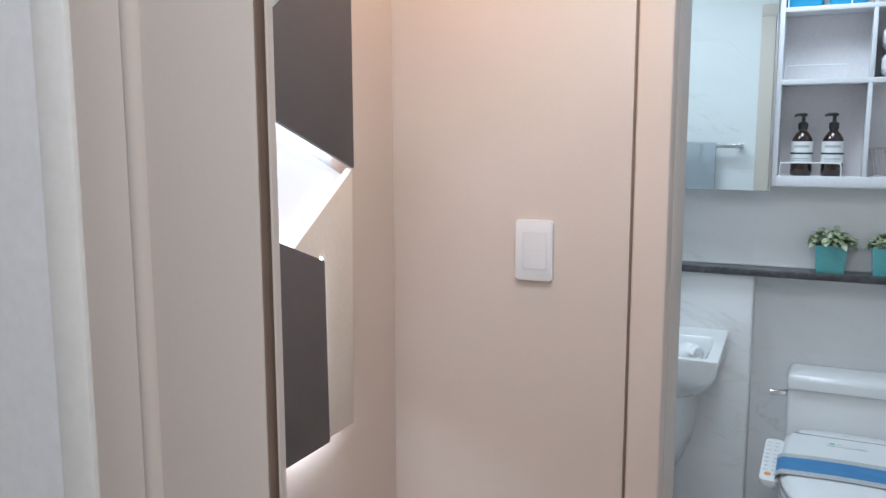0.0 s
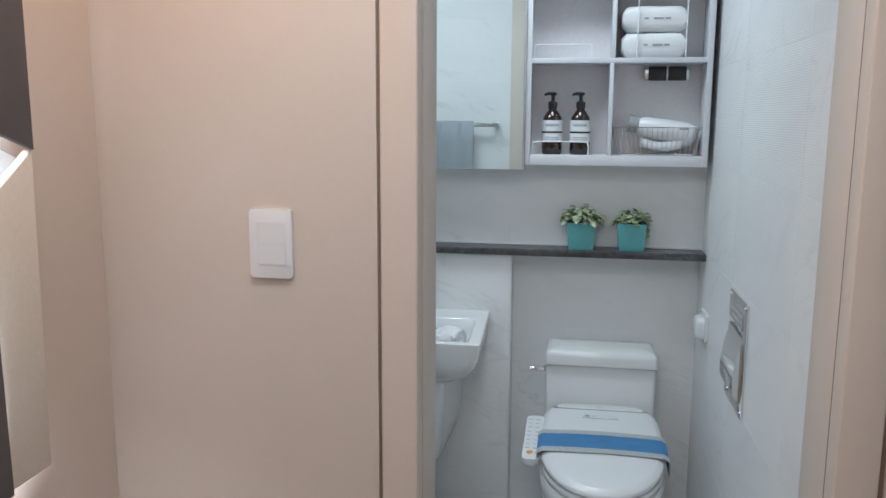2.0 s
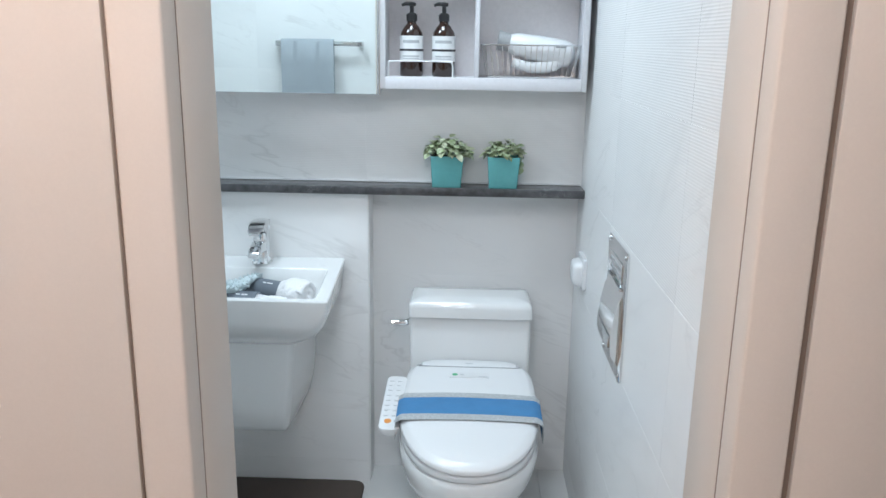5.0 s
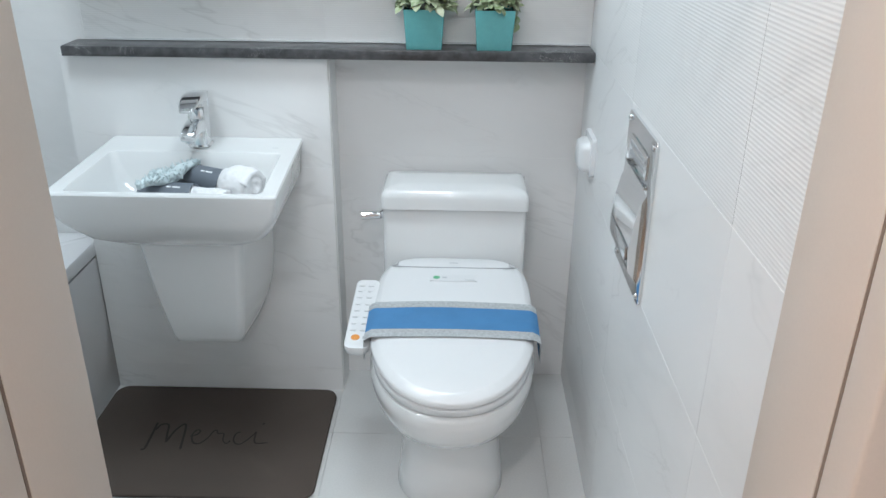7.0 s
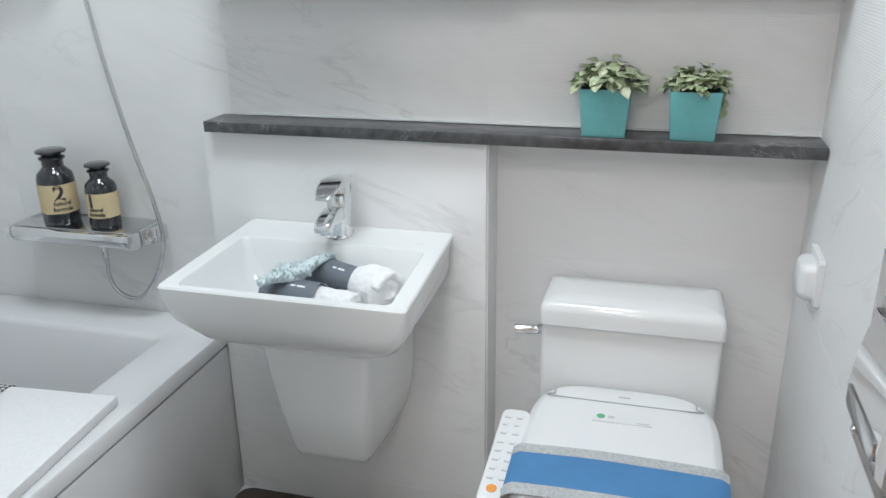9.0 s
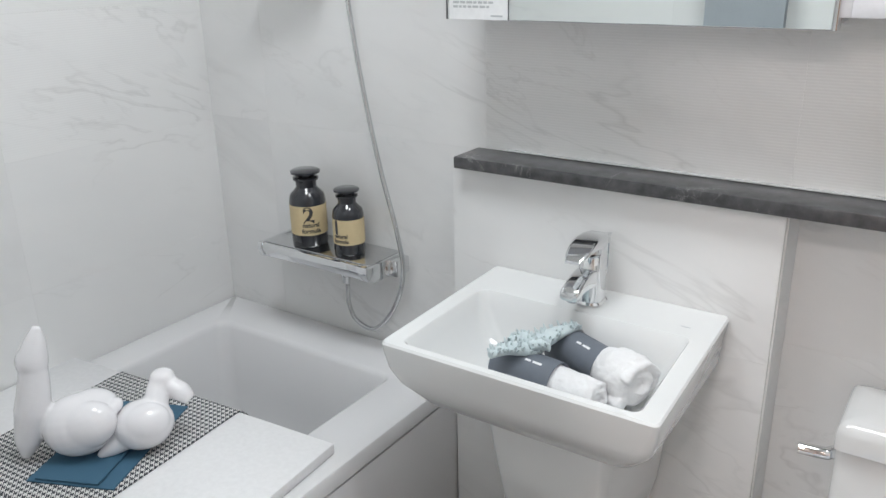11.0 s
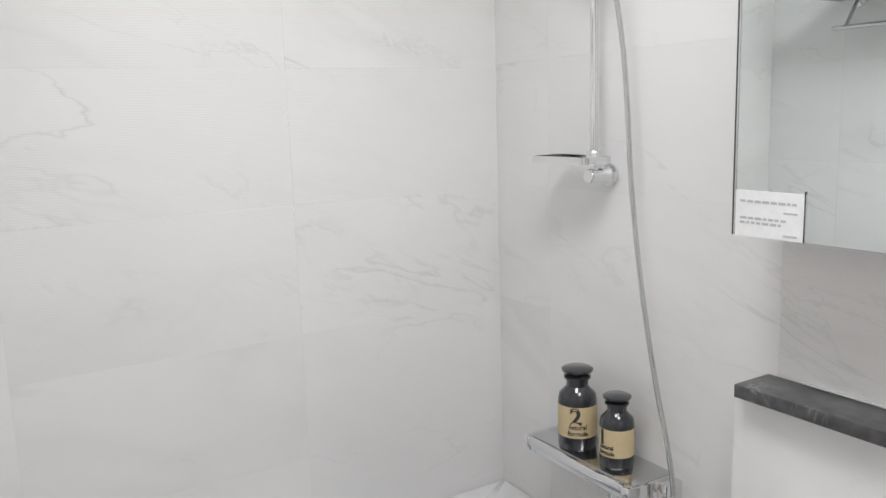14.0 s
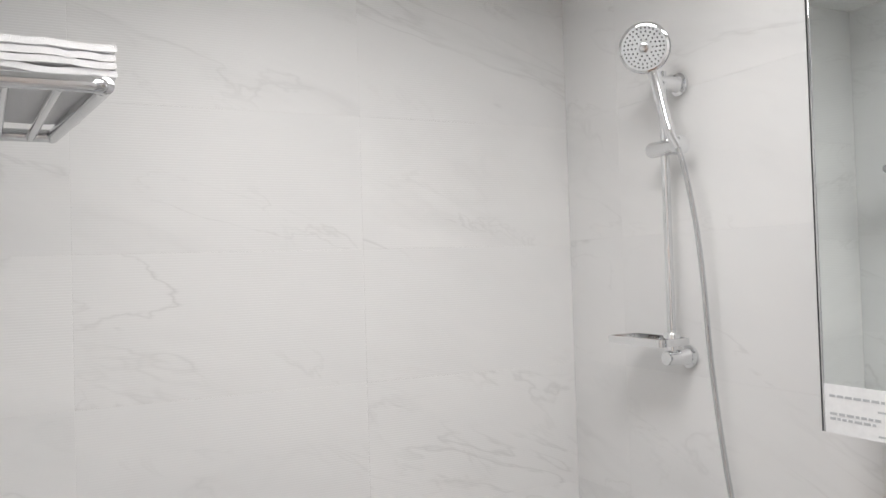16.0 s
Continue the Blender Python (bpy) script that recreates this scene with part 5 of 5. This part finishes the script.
# ---- right wall fittings ----
def paper_holder():
    o = thing("toilet_paper_holder", RW, 3.020, 0.890, "polished steel recessed toilet paper holder on tiled wall", "paper holder")
    # local: x into the room is negative, y along the wall
    part("plate", prism(bmesh.new(), rrect(0, 0, 0.121, 0.160, 0.010), "x", -0.006, -0.0005, 0.0015), CHROME, o)
    prof = [(-0.006, 0.052), (-0.016, 0.030), (-0.024, -0.010), (-0.029, -0.060), (-0.026, -0.100), (-0.006, -0.128)]
    b = bmesh.new()
    loft(b, [[(x, y, z) for x, z in prof] for y in (-0.092, -0.084, 0.0, 0.084, 0.092)], True, True)
    part("cover", b, CHROME, o, "curved polished cover flap", angle=30)
    part("cover_lip", bx((-0.0315, -0.080, -0.085), (-0.0275, 0.080, -0.055), 0.0015), STEEL, o)
    part("slot_plate", prism(bmesh.new(), rrect(0.0, 0.098, 0.078, 0.024, 0.004), "x", -0.0095, -0.006, 0.001), CHROME, o)
    for v in (0.108, 0.089):
        part("slot", prism(bmesh.new(), rrect(0.0, v, 0.066, 0.0045, 0.003), "x", -0.0105, -0.0096, 0.0004), PLASTIC_GREY, o, "dark narrow slot")
    part("phone_ledge", bx((-0.014, -0.086, 0.060), (-0.006, 0.086, 0.066), 0.001), CHROME, o)
    part("paper", tube(bmesh.new(), [(-0.016, -0.055, -0.066), (-0.016, 0.055, -0.066)], 0.010, 20), TOWEL, o, "white paper roll")
    for y in (-0.104, 0.104):
        for z in (-0.146, 0.146):
            part("screw", lathe(bmesh.new(), [(0.0, 0.005), (0.004, 0.0045), (0.0062, 0.002), (0.0065, 0.0), (0.0, 0.0)], 16, Matrix.Translation((-0.006, y, z)) @ Matrix.Rotation(radians(-90), 4, "Y")), STEEL, o)
    o = thing("socket_cover", RW, 3.565, 0.822, "white splash-proof socket with rounded hinged cover", "socket")
    part("plate", prism(bmesh.new(), rrect(0, 0, 0.058, 0.050, 0.010), "x", -0.012, -0.0005, 0.002), PLASTIC, o)
    b = loft(bmesh.new(), [[(x, u, v) for u, v in rrect(0.004, -0.006, w, h, 0.018)] for x, w, h in ((-0.012, 0.044, 0.040), (-0.026, 0.043, 0.039), (-0.036, 0.038, 0.034), (-0.040, 0.028, 0.026))])
    part("hinged_cover", b, PLASTIC, o, angle=50)


paper_holder()


# ---- floor mat ----
def floor_mat():
    o = thing("bath_mat", -0.295, 3.405, 0.0012, "dark brown bath mat with script lettering", "bath mat")
    b = loft(bmesh.new(), [[(u, v, z) for u, v in rrect(0, 0, 0.343 - k, 0.245 - k, 0.040)] for k, z in ((0.003, 0.0), (0.0, 0.004), (0.001, 0.010), (0.006, 0.013))])
    part("mat", b, MAT_BROWN, o)
    strokes = [
        (0.0034, [(0, -8), (18, -4), (38, 40), (62, 108), (66, 116)]),
        (0.0030, [(60, 84), (88, 110), (122, 108), (120, 60), (118, 26)]),
        (0.0034, [(120, 30), (158, 82), (196, 112), (210, 106), (204, 60), (190, -4)]),
        (0.0026, [(234, 56), (268, 66), (284, 82), (266, 86), (244, 62), (250, 28), (282, 24), (320, 48)]),
        (0.0020, [(320, 48), (352, 84), (366, 86), (372, 72), (400, 72), (396, 42), (412, 26), (432, 40)]),
        (0.0022, [(484, 80), (464, 76), (448, 48), (456, 28), (484, 26), (528, 54), (562, 84)]),
        (0.0024, [(562, 84), (550, 46), (560, 30), (614, 34)]),
        (0.0028, [(596, 120), (604, 126)]),
    ]
    for r, pts in strokes:
        b = tube(bmesh.new(), smooth_path([(-0.167 + 0.00058 * u - 0.00025 * w, -0.058 + 0.00096 * w, 0.0) for u, w in pts], 5), r, 8)
        for v in b.verts:
            v.co.z = 0.0132 + v.co.z * 0.22
        part("lettering", b, MAT_INK, o, "darker script lettering")


floor_mat()


# ---- door wall inside: towel shelf, towel bar ----
def towel_shelf():
    o = thing("towel_shelf", -1.044, FI + 0.0, 1.902, "chrome towel shelf with rods and folded white towels", "towel rack")
    w = 0.222
    for ya, yb in ((0.035, 0.045), (0.094, 0.126), (0.146, 0.190)):
        part("rod", tube(bmesh.new(), [(-w, ya, 0.0), (w - 0.004, yb, 0.0)], 0.0075, 12), STEEL, o)
    part("rim_rail", tube(bmesh.new(), smooth_path([(-w, 0.004, 0.004), (-w, 0.162, 0.004), (-w + 0.004, 0.178, 0.004), (-w + 0.020, 0.186, 0.004), (w - 0.040, 0.243, 0.004), (w - 0.014, 0.240, 0.004), (w, 0.215, 0.004), (w, 0.004, 0.004)], 6), 0.0115, 14), STEEL, o)
    for x in (-0.16, 0.16):
        br = part("bracket", tube(bmesh.new(), smooth_path([(x, 0.012, -0.004), (x, 0.040, -0.045), (x, 0.075, -0.095)], 5), 0.006, 10), STEEL, o)
        part("flange", lathe(bmesh.new(), [(0.0, 0.0), (0.024, 0.0), (0.025, 0.004), (0.016, 0.009), (0.0, 0.010)], 24, Matrix.Translation((x, 0.001, -0.004)) @ Matrix.Rotation(radians(-90), 4, "X")), STEEL, br)
    part("towel_bar", tube(bmesh.new(), [(-0.20, 0.075, -0.095), (0.20, 0.075, -0.095)], 0.007, 14), STEEL, o)
    for i, (tw, x) in enumerate(((0.415, 0.0), (0.405, 0.004))):
        folded_towel("folded_towel", -1.030 + x, FI + 0.128, 1.9195 + 0.0235 * i, tw, 0.232, 0.0245, TOWEL, "white folded bath towel on the chrome shelf", layers=2, seed=21 + i, soft=0.004, rz=6, group="towels on the rack")


towel_shelf()


def towel_bar():
    o = thing("towel_bar", -0.30, FI, 1.50, "short chrome towel bar on the door wall", "towel bar")
    part("bar", bx((-0.20, 0.055, -0.010), (0.195, 0.069, 0.011), 0.003), CHROME, o)
    for x in (-0.19, 0.184):
        part("post", bx((x - 0.012, 0.001, -0.012), (x + 0.012, 0.060, 0.012), 0.003), CHROME, o)
    t = thing("hanging_towel", -0.354, FI + 0.062, 1.508, "grey towel hanging over the bar", "towel")
    b = bmesh.new()
    sec = [(0.011, -0.42), (0.016, -0.42), (0.0155, -0.10), (0.014, 0.004), (0.0, 0.012), (-0.014, 0.004), (-0.0155, -0.10), (-0.016, -0.38), (-0.011, -0.38), (-0.010, -0.02), (0.0, 0.001), (0.010, -0.02)]
    rings = []
    for k in range(15):
        x = -0.12 + 0.24 * k / 14
        w = 0.004 * math.sin(k * 1.1) * 1.0
        rings.append([(x, y + w * min(1, max(0, -z / 0.2)), z + 0.004 * math.sin(k)) if z < -0.05 else (x, y, z) for y, z in sec])
    loft(b, rings)
    part("cloth", b, GREY_TOWEL, t, angle=60)


towel_bar()

# ---- wall and floor tiles ----
clad(wall_left, "x", LW, -1, FI, BW, -0.01, CEIL + 0.02, [2.478, 3.125], LROWS, lambda u, z: z > 1.05, RIBBED_FINE)
clad(wall_right, "x", RW, 1, FI, RB, -0.01, CEIL + 0.02, [2.505, 3.155], ROWS, lambda u, z: z > 1.07)
clad(wall_back, "y", BW, 1, LW, -0.60, 0.3, CEIL + 0.02, [-1.29], ROWS)
clad(wall_back, "y", BW, 1, -0.60, RW, 1.062, CEIL + 0.02, [0.05], ROWS, lambda u, z: True, RIBBED_BACK)
clad(wall_back, "y", RB, 1, 0.064, RW, -0.01, 1.035, [], ROWS)
clad(wall_basin, "y", SW, 1, -0.645, 0.062, -0.01, 1.035, [], ROWS)
clad(wall_basin, "x", 0.065, -1, SW + TH + 0.001, RB, -0.01, 1.035, [], ROWS)
clad(wall_door, "y", FI, -1, LW, DL - 0.041, -0.01, CEIL + 0.02, [-1.25, -0.60], ROWS)
clad(wall_door, "y", FI, -1, DL - 0.04, DR + 0.017, 2.20, CEIL + 0.02, [0.35], ROWS)
floor_ob = setting("floor", bx((LW, FI, -0.012), (RW, RB, -0.006)), GROUT, "pale grey bathroom floor of large tiles", "floor")
for xa, xb in cuts(-0.66, RW, [0.06, 0.36, 0.66]):
    for ya, yb in cuts(FI, RB, [2.55, 2.85, 3.15, 3.45]):
        tile(floor_ob, (xa + G, ya + G, -0.010), (xb - G, yb - G, 0.0), FLOOR_TILE)
